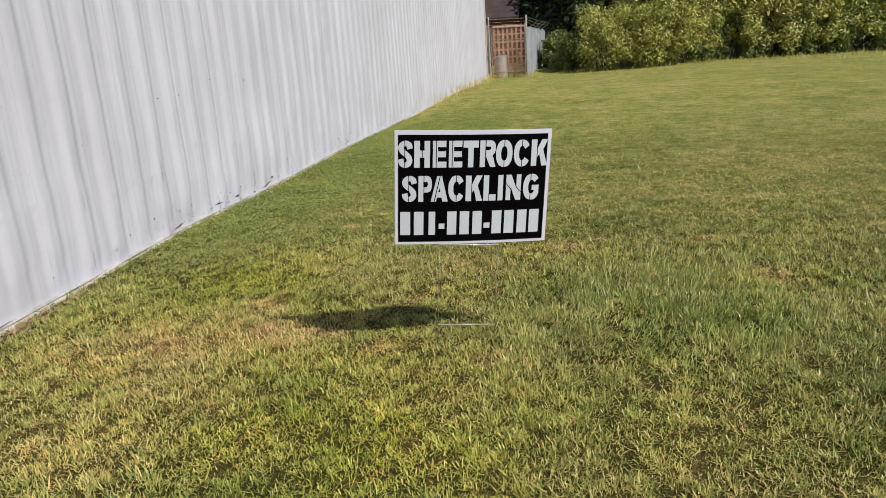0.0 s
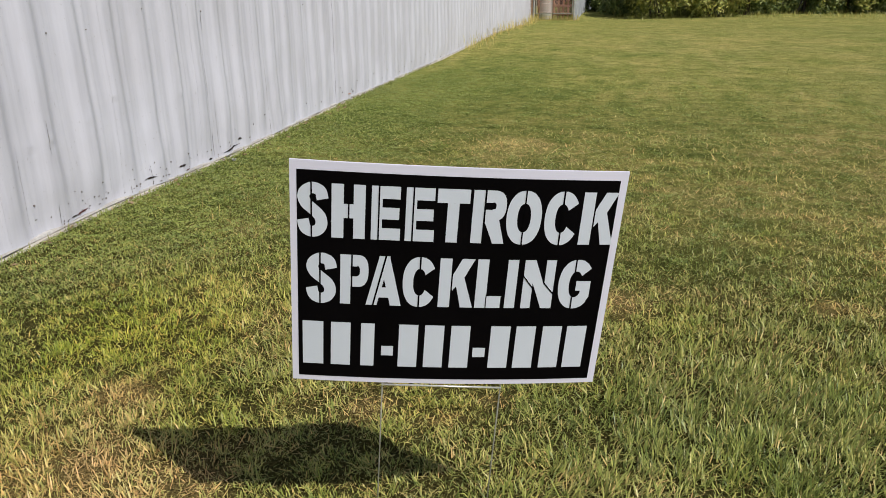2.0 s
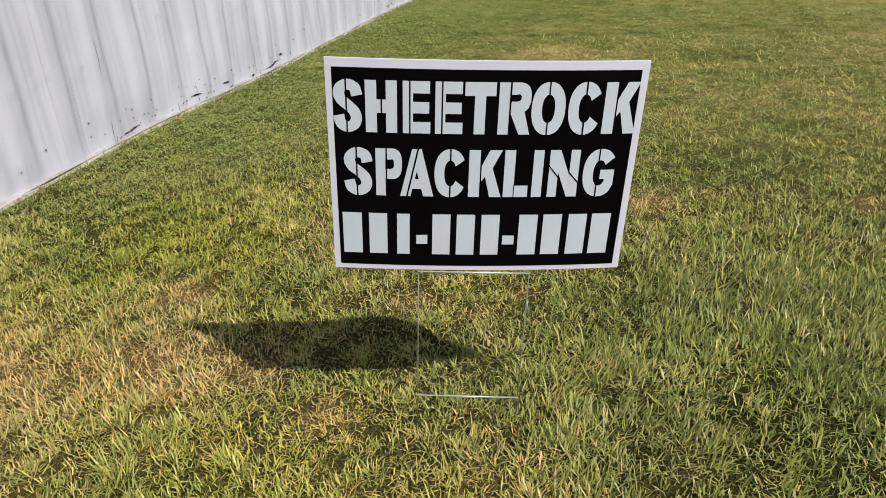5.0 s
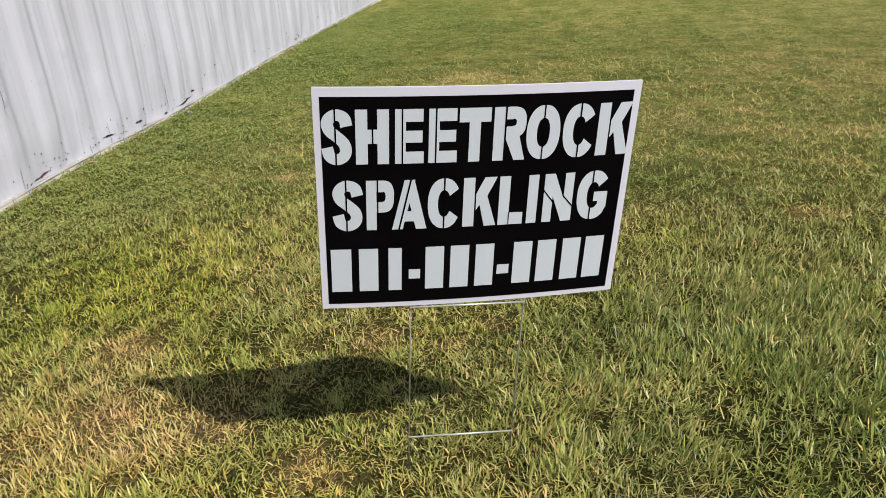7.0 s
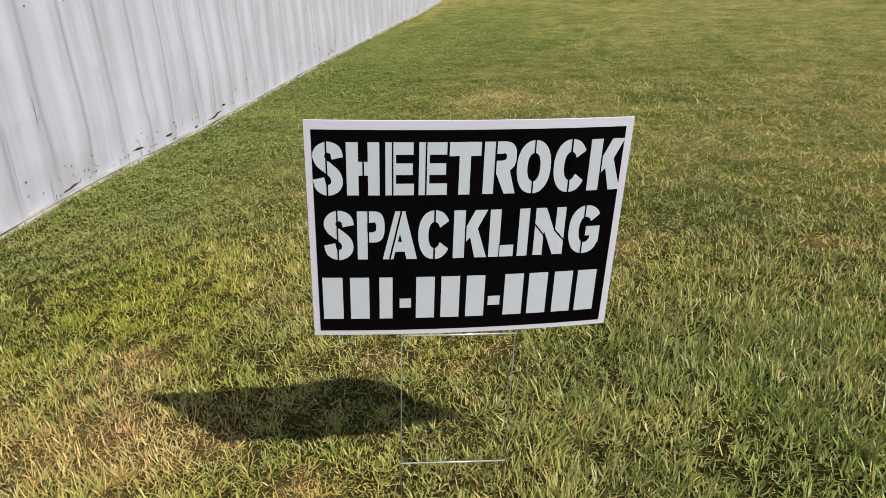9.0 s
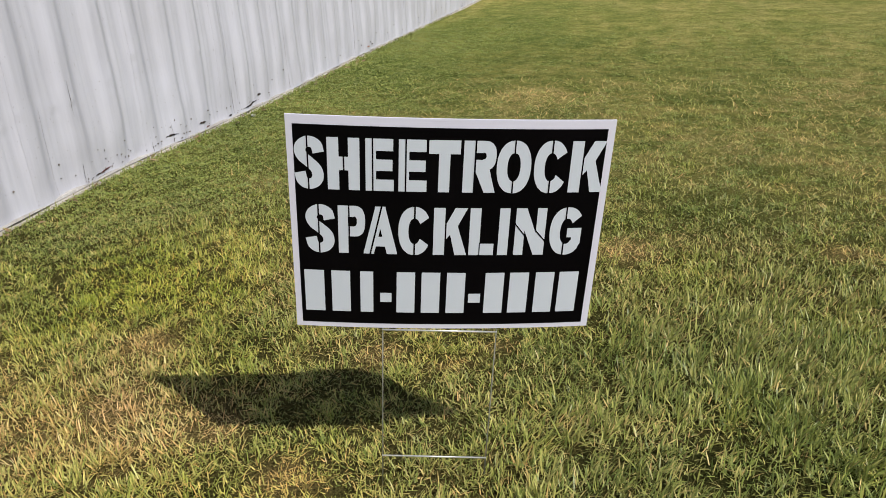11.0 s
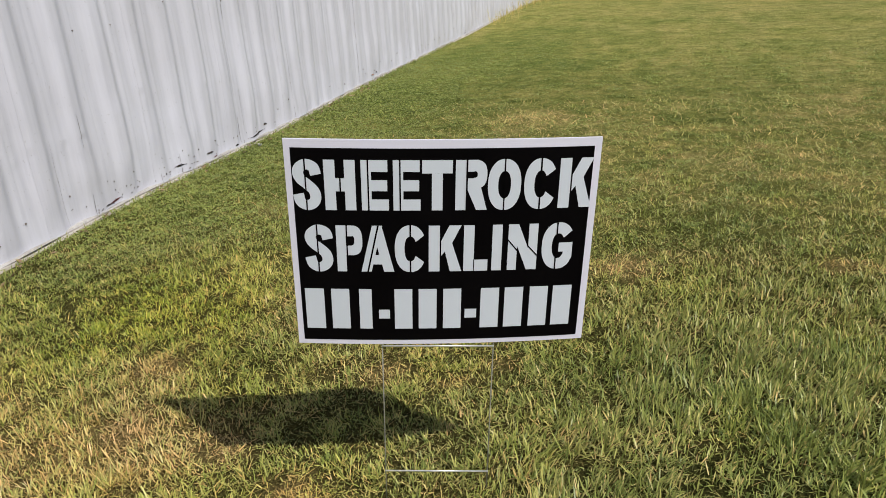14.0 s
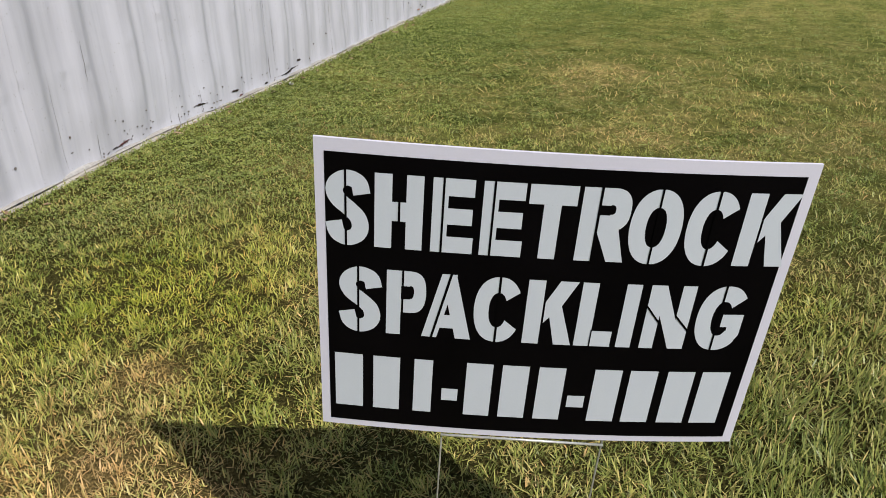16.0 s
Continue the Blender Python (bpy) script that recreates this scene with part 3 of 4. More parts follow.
def seam_shadow_strip(y, h0, h1, wide):
    """Dark strip painting the shadow line of a seam or crease onto the sheet."""
    bm = bmesh.new()
    hs = [h0 + (h1 - h0) * k / 14 for k in range(15)]
    rows = []
    for k, h in enumerate(hs):
        w = 0.6 * wide * (0.25 + 0.75 * math.sin(math.pi * (k + 0.3) / 14.6)) / 2
        x, z, yy = WALL_X + sheet_x(y, h) + 0.002, base_z(y) + h, y + 0.004 * noise.noise(Vector((y * 5, h * 6, 0)))
        rows.append((bm.verts.new((x, yy - w, z)), bm.verts.new((x, yy + w, z))))
    for p, q in zip(rows, rows[1:]):
        bm.faces.new((p[0], p[1], q[1], q[0]))
    bmesh.ops.solidify(bm, geom=bm.faces[:], thickness=0.003)
    in_building(bm, "seam_shadow_strip", screw_mat, "dark strip painting the shadow line of a seam or crease")


for y, h0, h1, wide in ((6.42, 0.02, 0.20, 0.006), (6.42, 0.30, 0.75, 0.0025), (8.983, 0.1, 1.0, 0.004), (8.983, 0.9, 1.9, 0.004), (8.983, 0.0, 0.3, 0.004),
                        (4.80, 0.36, 0.53, 0.004), (4.60, 0.0, 0.45, 0.0018), (4.79, 0.0, 0.12, 0.004), (5.62, 0.0, 0.13, 0.004),
                        (3.90, 0.38, 0.50, 0.003), (3.90, 0.03, 0.16, 0.003), (7.36, 0.15, 0.60, 0.0035), (7.36, 0.0, 0.12, 0.005), (7.30, 0.55, 0.9, 0.003),
                        (6.50, 0.10, 0.40, 0.003), (5.40, 0.0, 0.06, 0.005), (6.45, 0.86, 0.98, 0.006),
                        (10.8, 0.1, 0.9, 0.003), (11.7, 0.0, 0.7, 0.003), (13.5, 0.1, 1.0, 0.004)):
    seam_shadow_strip(y, h0, h1, wide)


def make_screws():
    bm = bmesh.new()
    r = random.Random(5)
    for k in range(int((20 - SEAM) * 3.28)):
        y = SEAM + 0.152 + k * PANEL / 3
        for h in (0.10, 0.95):
            for d in (-0.055, 0.055):
                if r.random() < (0.42 if h < 0.5 else 0.16):
                    hh = h + r.uniform(-0.06, 0.08)
                    yy = y + d + r.uniform(-0.02, 0.02)
                    c = Vector((WALL_X + sheet_x(yy, hh) - 0.004, yy, base_z(y) + hh))
                    add_rod(bm, c, c + Vector((0.009, 0, 0)), r.uniform(0.0035, 0.006) * (1 if h < 0.5 else 0.8), 6)
    tagged(in_building(bm, "screws", screw_mat, "weathered screw heads in rows"), kind="stuff")


make_screws()


def make_flakes():
    """Small dark chips where the paint has flaked near the foot of the sheets."""
    r = random.Random(77)
    bm = bmesh.new()
    for _ in range(80):
        y = r.choice((r.gauss(5.0, 0.15), r.gauss(5.6, 0.2), r.gauss(6.4, 0.3), r.uniform(3.2, 13)))
        h = abs(r.gauss(0.02, 0.05)) + 0.012
        x, z = WALL_X + sheet_x(y, h) + 0.003, base_z(y) + h
        w, t, n = r.uniform(0.003, 0.010), r.uniform(0.002, 0.007), 5
        vs = [bm.verts.new((x, y + w * math.cos(k * 6.283 / n) * r.uniform(0.5, 1.2), z + t * math.sin(k * 6.283 / n) * r.uniform(0.5, 1.2))) for k in range(n)]
        bm.faces.new(vs)
    tagged(in_building(bm, "paint_flakes", screw_mat, "dark chips of flaked paint"), kind="stuff")


make_flakes()

# ---- the yard sign ----
W, H, BOW = 0.609, 0.457, 0.0125
SIGN_U = Vector((0.5835, 0.1665, -0.0430)).normalized()
SIGN_V = Vector((0.0395, -0.0265, 0.4540))
SIGN_V = (SIGN_V - SIGN_U * SIGN_V.dot(SIGN_U)).normalized()
SIGN_N = SIGN_U.cross(SIGN_V).normalized()
SIGN_C = Vector((0.292, 2.950, 0.6555))
SIGN_M = Matrix((SIGN_U, SIGN_V, SIGN_N)).transposed().to_4x4()
SIGN_M.translation = SIGN_C - SIGN_U * W / 2 - SIGN_V * H / 2


def bowed(u, v, off):
    """A point of the sheet, which bellies out slightly in the middle."""
    s = (u - W / 2) / (W / 2)
    return (u, v, BOW * (1 - s * s) + off)


sign = new("yard_sign")
sign.matrix_world = SIGN_M
tagged(sign, "black yard sign with white border and stencil lettering on wire stake", "sign")


def make_board():
    nu, nv, t = 40, 8, 0.004
    front = [[bowed(W * i / nu, H * j / nv, 0.0) for i in range(nu + 1)] for j in range(nv + 1)]
    bm = bmesh.new()
    f = [[bm.verts.new(p) for p in row] for row in front]
    b = [[bm.verts.new((p[0], p[1], p[2] - t)) for p in row] for row in front]
    for j in range(nv):
        for i in range(nu):
            bm.faces.new((f[j][i], f[j][i + 1], f[j + 1][i + 1], f[j + 1][i]))
            bm.faces.new((b[j][i], b[j + 1][i], b[j + 1][i + 1], b[j][i + 1]))
    for i in range(nu):
        bm.faces.new((f[0][i], b[0][i], b[0][i + 1], f[0][i + 1]))
        bm.faces.new((f[nv][i], f[nv][i + 1], b[nv][i + 1], b[nv][i]))
    for j in range(nv):
        bm.faces.new((f[j][0], f[j + 1][0], b[j + 1][0], b[j][0]))
        bm.faces.new((f[j][nu], b[j][nu], b[j + 1][nu], f[j + 1][nu]))
    part("board", bm, plastic_white, sign, "white corrugated plastic sheet")
    # flute ends along the lower and upper edge
    bm = bmesh.new()
    for i in range(120):
        u = 0.0015 + i * (W - 0.003) / 119
        for v in (-0.0001,):
            x, y, z = bowed(u, v, -0.002)
            add_box(bm, x - 0.0016, x + 0.0016, y - 0.0004, y + 0.0004, z - 0.0011, z + 0.0011)
    tagged(part("fluting", bm, sheet_mat, sign, "open flute ends along the edge"), kind="stuff")
    bm = bmesh.new()
    u0, u1, v0, v1, n = 0.0125, 0.5950, 0.0110, 0.4400, 48
    rows = [[bm.verts.new(bowed(u0 + (u1 - u0) * i / n, v, 0.0005)) for i in range(n + 1)] for v in (v0, v1)]
    for i in range(n):
        bm.faces.new((rows[0][i], rows[0][i + 1], rows[1][i + 1], rows[1][i]))
    part("black_field", bm, ink_black, sign, "black printed field")


make_board()


class Stencil:
    """Draws one letter in a box, as strips and rings in the sheet's own plane."""

    def __init__(self, x0, x1, y0, y1):
        self.bridges = []
        self.x0, self.y0, self.w, self.h = x0, y0, x1 - x0, y1 - y0
        self.bm = bmesh.new()

    def poly(self, pts, off=0.0011):
        vs = [self.bm.verts.new(bowed(self.x0 + a * self.w, self.y0 + b * self.h, off)) for a, b in pts]
        self.bm.faces.new(vs)

    def rect(self, a, b, c, d):
        self.poly([(a, c), (b, c), (b, d), (a, d)])

    def ring(self, cx, cy, rx, ry, ix, iy, a0, a1, power=2.3):
        n = max(6, int(abs(a1 - a0) / 7))
        prev = None
        for i in range(n + 1):
            t = radians(a0 + (a1 - a0) * i / n)
            c, s = math.cos(t), math.sin(t)
            k = (abs(c) ** power + abs(s) ** power) ** (-1 / power)
            cur = ((cx + rx * c * k, cy + ry * s * k), (cx + ix * c * k, cy + iy * s * k))
            if prev:
                self.poly([prev[0], cur[0], cur[1], prev[1]])
            prev = cur

    def stroke(self, ctrl, wide, steps=8):
        pts = []
        c = [Vector(p) for p in ctrl]
        c = [2 * c[0] - c[1]] + c + [2 * c[-1] - c[-2]]
        for i in range(1, len(c) - 2):
            for k in range(steps):
                t = k / steps
                p0, p1, p2, p3 = c[i - 1:i + 3]
                pts.append(0.5 * (2 * p1 + (p2 - p0) * t + (2 * p0 - 5 * p1 + 4 * p2 - p3) * t * t + (3 * p1 - p0 - 3 * p2 + p3) * t ** 3))
        pts.append(c[-2])
        asp = self.h / self.w
        prev = None
        for i, p in enumerate(pts):
            d = pts[min(i + 1, len(pts) - 1)] - pts[max(i - 1, 0)]
            d = Vector((d.x, d.y * asp)).normalized()
            nx, ny = -d.y * wide / 2, d.x * wide / 2 / asp
            cur = ((p.x + nx, p.y + ny), (p.x - nx, p.y - ny))
            if prev:
                self.poly([prev[1], cur[1], cur[0], prev[0]])
            prev = cur


def cut(bm_s, x, wide=0.045, c=-0.02, d=1.02, slant=0.0):
    """A stencil bridge: a black strip across the letter."""
    bm_s.bridges.append([(x - wide / 2 + slant, d), (x - wide / 2 - slant, c), (x + wide / 2 - slant, c), (x + wide / 2 + slant, d)])


def draw_letter(ch, x0, x1, y0, y1):
    s = Stencil(x0, x1, y0, y1)
    if ch == "S":
        s.stroke([(0.84, 0.70), (0.76, 0.85), (0.50, 0.905), (0.27, 0.84), (0.20, 0.73), (0.30, 0.61), (0.52, 0.51), (0.74, 0.39), (0.80, 0.25), (0.70, 0.14), (0.47, 0.095), (0.25, 0.16), (0.17, 0.32)], 0.40)
        cut(s, 0.46, 0.05)
    elif ch == "H":
        s.rect(0, 0.36, 0, 1)
        s.rect(0.65, 1, 0, 1)
        s.rect(0.36, 0.65, 0.38, 0.64)
        cut(s, 0.51, 0.045, 0.36, 0.66)
    elif ch == "E":
        s.rect(0, 0.37, 0, 1)
        for lo, hi, b in ((0, 0.225, 1.0), (0.39, 0.61, 0.95), (0.77, 1, 0.97)):
            s.rect(0.37, b, lo, hi)
        cut(s, 0.255, 0.05)
    elif ch == "T":
        s.rect(0, 1, 0.74, 1)
        s.rect(0.32, 0.68, 0, 0.74)
    elif ch in "RP":
        e = 0.43 if ch == "R" else 0.36
        m = (1 + e) / 2
        s.rect(0, 0.36, 0, 1)
        s.rect(0.36, 0.58, 0.77, 1)
        s.rect(0.36, 0.58, e, e + 0.21)
        s.ring(0.58, m, 0.40, 1 - m, 0.10, 1 - m - 0.22, -90, 90, 2.6)
        if ch == "R":
            s.poly([(0.36, 0.43), (0.66, 0.0), (1.0, 0.0), (0.80, 0.45)])
            s.poly([(0.36, 0.43), (0.80, 0.45), (0.72, 0.52), (0.36, 0.52)])
        cut(s, 0.355 if ch == "R" else 0.40, 0.05)
    elif ch == "O":
        s.ring(0.5, 0.5, 0.5, 0.51, 0.19, 0.27, 0, 360, 2.25)
        cut(s, 0.5, 0.04)
    elif ch == "C":
        s.ring(0.53, 0.5, 0.53, 0.51, 0.20, 0.27, 33, 327, 2.25)
        cut(s, 0.53, 0.05)
    elif ch == "G":
        s.ring(0.53, 0.5, 0.53, 0.51, 0.20, 0.27, 38, 318, 2.25)
        s.rect(0.55, 1.0, 0.37, 0.57)
        s.poly([(0.70, 0.37), (0.70, 0.13), (0.86, 0.08), (1.0, 0.24), (1.0, 0.37)])
        cut(s, 0.47, 0.045)
    elif ch == "K":
        s.rect(0, 0.34, 0, 1)
        s.poly([(0.385, 0.34), (0.50, 0.44), (0.72, 0.62), (1.0, 1.0), (0.63, 1.0), (0.385, 0.67)])
        s.poly([(0.50, 0.44), (0.66, 0.0), (1.02, 0.0), (0.72, 0.62)])
    elif ch == "A":
        s.poly([(0, 0), (0.31, 0), (0.66, 1), (0.36, 1)])
        s.poly([(0.69, 0), (1, 0), (0.64, 1), (0.42, 0.9), (0.47, 0.62)])
        s.rect(0.28, 0.78, 0.16, 0.37)
        s.bridges.append([(0.52, 1.02), (0.17, -0.02), (0.22, -0.02), (0.57, 1.02)])
    elif ch == "L":
        s.rect(0, 0.43, 0, 1)
        s.rect(0.43, 1, 0, 0.25)
        cut(s, 0.43, 0.035, -0.02, 0.27)
    elif ch == "I":
        s.rect(0, 1, 0, 1)
    elif ch == "N":
        s.rect(0, 0.31, 0, 1)
        s.rect(0.69, 1, 0, 1)
        s.poly([(0.0, 1), (0.34, 1), (1.0, 0), (0.66, 0)])
        s.bridges.append([(-0.02, 0.70), (-0.02, 0.66), (0.33, 0.40), (0.33, 0.44)])
        s.bridges.append([(0.66, 0.56), (0.66, 0.52), (1.02, 0.28), (1.02, 0.32)])
    bmesh.ops.remove_doubles(s.bm, verts=s.bm.verts, dist=0.00002)
    ob = part("letter", s.bm, ink_white, sign)
    for q in s.bridges:
        k = Stencil(x0, x1, y0, y1)
        k.poly(q, 0.0017)
        part("stencil_bridge", k.bm, ink_black, ob)


for ch, a, b in zip("SHEETROCK", (0.0136, 0.0740, 0.1450, 0.2065, 0.2624, 0.3270, 0.3900, 0.4612, 0.5305), (0.0670, 0.1342, 0.1978, 0.2594, 0.3212, 0.3894, 0.4552, 0.5222, 0.5965)):
    draw_letter(ch, a, b, 0.3125, 0.4170)
for ch, a, b in zip("SPACKLING", (0.0285, 0.0910, 0.1391, 0.2073, 0.2755, 0.3459, 0.4034, 0.4357, 0.5052), (0.0832, 0.1442, 0.2057, 0.2668, 0.3408, 0.3953, 0.4236, 0.4960, 0.5688)):
    draw_letter(ch, a, b, 0.1765, 0.2797)
# a line of writing set as plain bars
BAR_LEFT = (0.0205, 0.0745, 0.1320, 0.1721, 0.2050, 0.2550, 0.3060, 0.3513, 0.3840, 0.4340, 0.4870, 0.5360)
BAR_RIGHT = (0.0600, 0.1120, 0.1580, 0.1950, 0.2420, 0.2925, 0.3435, 0.3759, 0.4225, 0.4730, 0.5255, 0.5760)
for k, (a, b) in enumerate(zip(BAR_LEFT, BAR_RIGHT)):
    s = Stencil(a, b, 0.0645 if k in (3, 7) else 0.0395, 0.0862 if k in (3, 7) else 0.1355)
    s.rect(0, 1, 0, 1)
    part("printed_bar", s.bm, ink_white, sign)


def make_stake():
    stake = new("wire_stake")
    stake.matrix_world = SIGN_M
    tagged(stake, "bright wire stake with two crossbars pushed into the lawn", "stake")
    z = bowed(0.177, 0, -0.002)[2]
    for u in (0.177, 0.416):
        bm = bmesh.new()
        add_rod(bm, (u, -0.56, z), (u, 0.18, z), 0.0014, 10)
        part("leg", bm, leg_mat, stake, smooth=True)
    for va, vb in ((-0.0045, -0.0095), (-0.354, -0.364)):
        bm = bmesh.new()
        add_rod(bm, (0.1755, va, z + 0.0027), (0.4175, vb, z + 0.0027), 0.0019, 10)
        part("crossbar", bm, wire_mat, stake, smooth=True)


make_stake()


# ---- the far end: gate, fence, rack ----
def floor_z(x, y):
    return float(ground_z(np.array([float(x)]), np.array([float(y)]))[0])


GY = 30.35


def chain_link(bm, p, q, z0, z1, cell=0.095, r=0.0045):
    """Woven wire between two plan points: slanting strands both ways."""
    p, q = Vector(p), Vector(q)
    length, high = (q - p).length, z1 - z0
    d = (q - p) / length
    k = -high
    while k < length:
        for sgn in (1, -1):
            a0, a1 = max(0.0, k), min(length, k + high)
            if a1 - a0 > 0.02:
                h0, h1 = a0 - k, a1 - k
                if sgn < 0:
                    h0, h1 = high - h0, high - h1
                add_rod(bm, (p.x + d.x * a0, p.y + d.y * a0, z0 + h0), (p.x + d.x * a1, p.y + d.y * a1, z0 + h1), r, 3)
        k += cell


def make_gate():
    g0 = floor_z(-1.2, GY)
    gate = empty("chain_link_gate", (-1.22, GY, g0), "galvanised chain-link gate with barbed wire on top", "gate")

    def put(name, bm, mat, label=""):
        bmesh.ops.translate(bm, verts=bm.verts, vec=-gate.location)
        return part(name, bm, mat, gate, label)
    for x in (-1.93, -0.51):
        bm = bmesh.new()
        add_rod(bm, (x, GY, g0 - 0.3), (x, GY, g0 + 2.22), 0.036, 12)
        bmesh.ops.create_uvsphere(bm, u_segments=10, v_segments=6, radius=0.042, matrix=Matrix.Translation((x, GY, g0 + 2.23)))
        put("post", bm, galv_mat)
    for h in (0.22, 1.42, 1.86):
        bm = bmesh.new()
        add_rod(bm, (-1.86, GY, g0 + h), (-0.57, GY, g0 + h), 0.017, 8)
        put("rail", bm, leg_mat)
    for x in (-1.85, -0.58):
        bm = bmesh.new()
        add_rod(bm, (x, GY, g0 + 0.2), (x, GY, g0 + 1.88), 0.021, 8)
        put("stile", bm, leg_mat)
    bm = bmesh.new()
    chain_link(bm, (-1.85, GY + 0.02), (-0.58, GY + 0.02), g0 + 0.2, g0 + 1.87)
    tagged(put("mesh", bm, rust_mat, "rusty woven wire mesh"), kind="stuff")
    for h in (1.96, 2.06, 2.17):
        bm = bmesh.new()
        add_rod(bm, (-1.93, GY, g0 + h), (-0.51, GY, g0 + h - 0.02), 0.0035, 4)
        for i in range(12):
            x = -1.85 + i * 0.115
            add_rod(bm, (x - 0.015, GY - 0.015, g0 + h - 0.015), (x + 0.015, GY + 0.015, g0 + h + 0.015), 0.002, 3)
        put("barbed_wire", bm, rust_mat)


make_gate()


def make_side_fence():
    a, b = Vector((-0.47, GY + 0.05)), Vector((0.28, 38.0))
    g0 = floor_z(a.x, a.y)
    fence = empty("side_fence", (a.x, a.y, g0), "grey sheet-metal fence with slanted barbed-wire arms", "fence")

    def put(name, bm, mat, label=""):
        bmesh.ops.translate(bm, verts=bm.verts, vec=-fence.location)
        return part(name, bm, mat, fence, label)
    n = 9
    for k in range(n):
        p, q = a.lerp(b, k / n), a.lerp(b, (k + 1) / n - 0.006)
        bm = bmesh.new()
        cols = []
        for i in range(13):
            c = p.lerp(q, i / 12)
            w = 0.014 * (i % 4 in (1, 2))
            gz, top = floor_z(c.x, c.y), g0 + 1.84 - 0.36 * (c - a).length / (b - a).length
            cols.append((bm.verts.new((c.x + w, c.y, gz - 0.05)), bm.verts.new((c.x + w, c.y, top)),
                         bm.verts.new((c.x + w - 0.02, c.y, gz - 0.05)), bm.verts.new((c.x + w - 0.02, c.y, top))))
        for c0, c1 in zip(cols, cols[1:]):
            bm.faces.new((c0[0], c1[0], c1[1], c0[1]))
            bm.faces.new((c0[2], c0[3], c1[3], c1[2]))
            bm.faces.new((c0[1], c1[1], c1[3], c0[3]))
        put("sheet", bm, sheet_mat)
    tips = []
    for k in range(6):
        c = a.lerp(b, (k + 1) / 6)
        foot = floor_z(c.x, c.y)
        gz = g0 + 0.12 - 0.36 * (k + 1) / 6
        bm = bmesh.new()
        add_rod(bm, (c.x - 0.06, c.y, foot - 0.2), (c.x - 0.06, c.y, gz + 1.77), 0.028, 8)
        post = put("post", bm, galv_mat)
        bm = bmesh.new()
        add_rod(bm, (c.x - 0.06, c.y, gz + 1.74), (c.x + 0.26, c.y, gz + 1.98), 0.014, 6)
        bmesh.ops.translate(bm, verts=bm.verts, vec=-fence.location)
        part("arm", bm, leg_mat, post, "slanted arm for barbed wire")
        tips.append((c.x, c.y, gz))
    for f in (0.25, 0.6, 0.95):
        bm = bmesh.new()
        pts = [(a.x, a.y, g0 + 2.19 - 0.25 * (1 - f))] + [(x - 0.06 + 0.32 * f, y, z + 1.74 + 0.24 * f) for x, y, z in tips]
        for p, q in zip(pts, pts[1:]):
            add_rod(bm, p, q, 0.006, 4)
        put("barbed_wire", bm, galv_mat)


make_side_fence()


def make_rack():
    g0 = floor_z(-1.2, 31.4)
    rack = empty("rusty_rack", (-1.2, 31.4, g0), "tall rusty steel lattice rack behind the gate", "rack")
    r = random.Random(3)
    for y in (-0.25, 0.35):
        for i in range(8):
            x = -0.62 + i * 0.175
            bm = bmesh.new()
            add_box(bm, x - 0.018, x + 0.018, y - 0.018, y + 0.018, -0.02, 1.92 + r.uniform(-0.04, 0.04), 0.004)
            part("upright", bm, rust_mat, rack)
        for j in range(7):
            z = 0.12 + j * 0.29
            bm = bmesh.new()
            add_box(bm, -0.66, 0.66, y - 0.045, y - 0.019, z - 0.02, z + 0.02, 0.004)
            part("crosspiece", bm, rust_mat, rack)
    bm = bmesh.new()
    for i in range(9):
        add_box(bm, -0.64 + i * 0.15, -0.60 + i * 0.15, -0.23, 0.33, 1.86, 1.89)
    part("top_slats", bm, rust_mat, rack)


make_rack()


def make_drum():
    g0 = floor_z(-1.55, 30.75)
    drum = empty("pale_drum", (-1.52, 30.8, g0), "dirty white drum standing behind the gate", "drum")
    prof = [(0.0, 0.22), (0.03, 0.235), (0.25, 0.225), (0.27, 0.238), (0.29, 0.225), (0.52, 0.225), (0.54, 0.238), (0.56, 0.225), (0.78, 0.225), (0.80, 0.236), (0.82, 0.21)]
    bm = bmesh.new()
    n = 24
    rings = [[bm.verts.new((r * math.cos(2 * math.pi * i / n), r * math.sin(2 * math.pi * i / n), z)) for i in range(n)] for z, r in prof]
    for p, q in zip(rings, rings[1:]):
        for i in range(n):
            bm.faces.new((p[i], p[(i + 1) % n], q[(i + 1) % n], q[i]))
    bm.faces.new(rings[-1])
    part("shell", bm, drum_mat, drum, smooth=False)
    bm = bmesh.new()
    bmesh.ops.create_cone(bm, cap_ends=True, segments=20, radius1=0.185, radius2=0.175, depth=0.02, matrix=Matrix.Translation((0, 0, 0.825)))
    part("lid", bm, sheet_mat, drum)


make_drum()

bm = bmesh.new()
add_box(bm, -0.05, 0.05, -0.03, 0.03, -0.2, 2.0, 0.006)
post = part("corner_post", bm, rust_mat)
post.location = (-2.02, 30.7, floor_z(-2.02, 30.7))
tagged(post, "rusty brown steel post beside the white wall", "post")


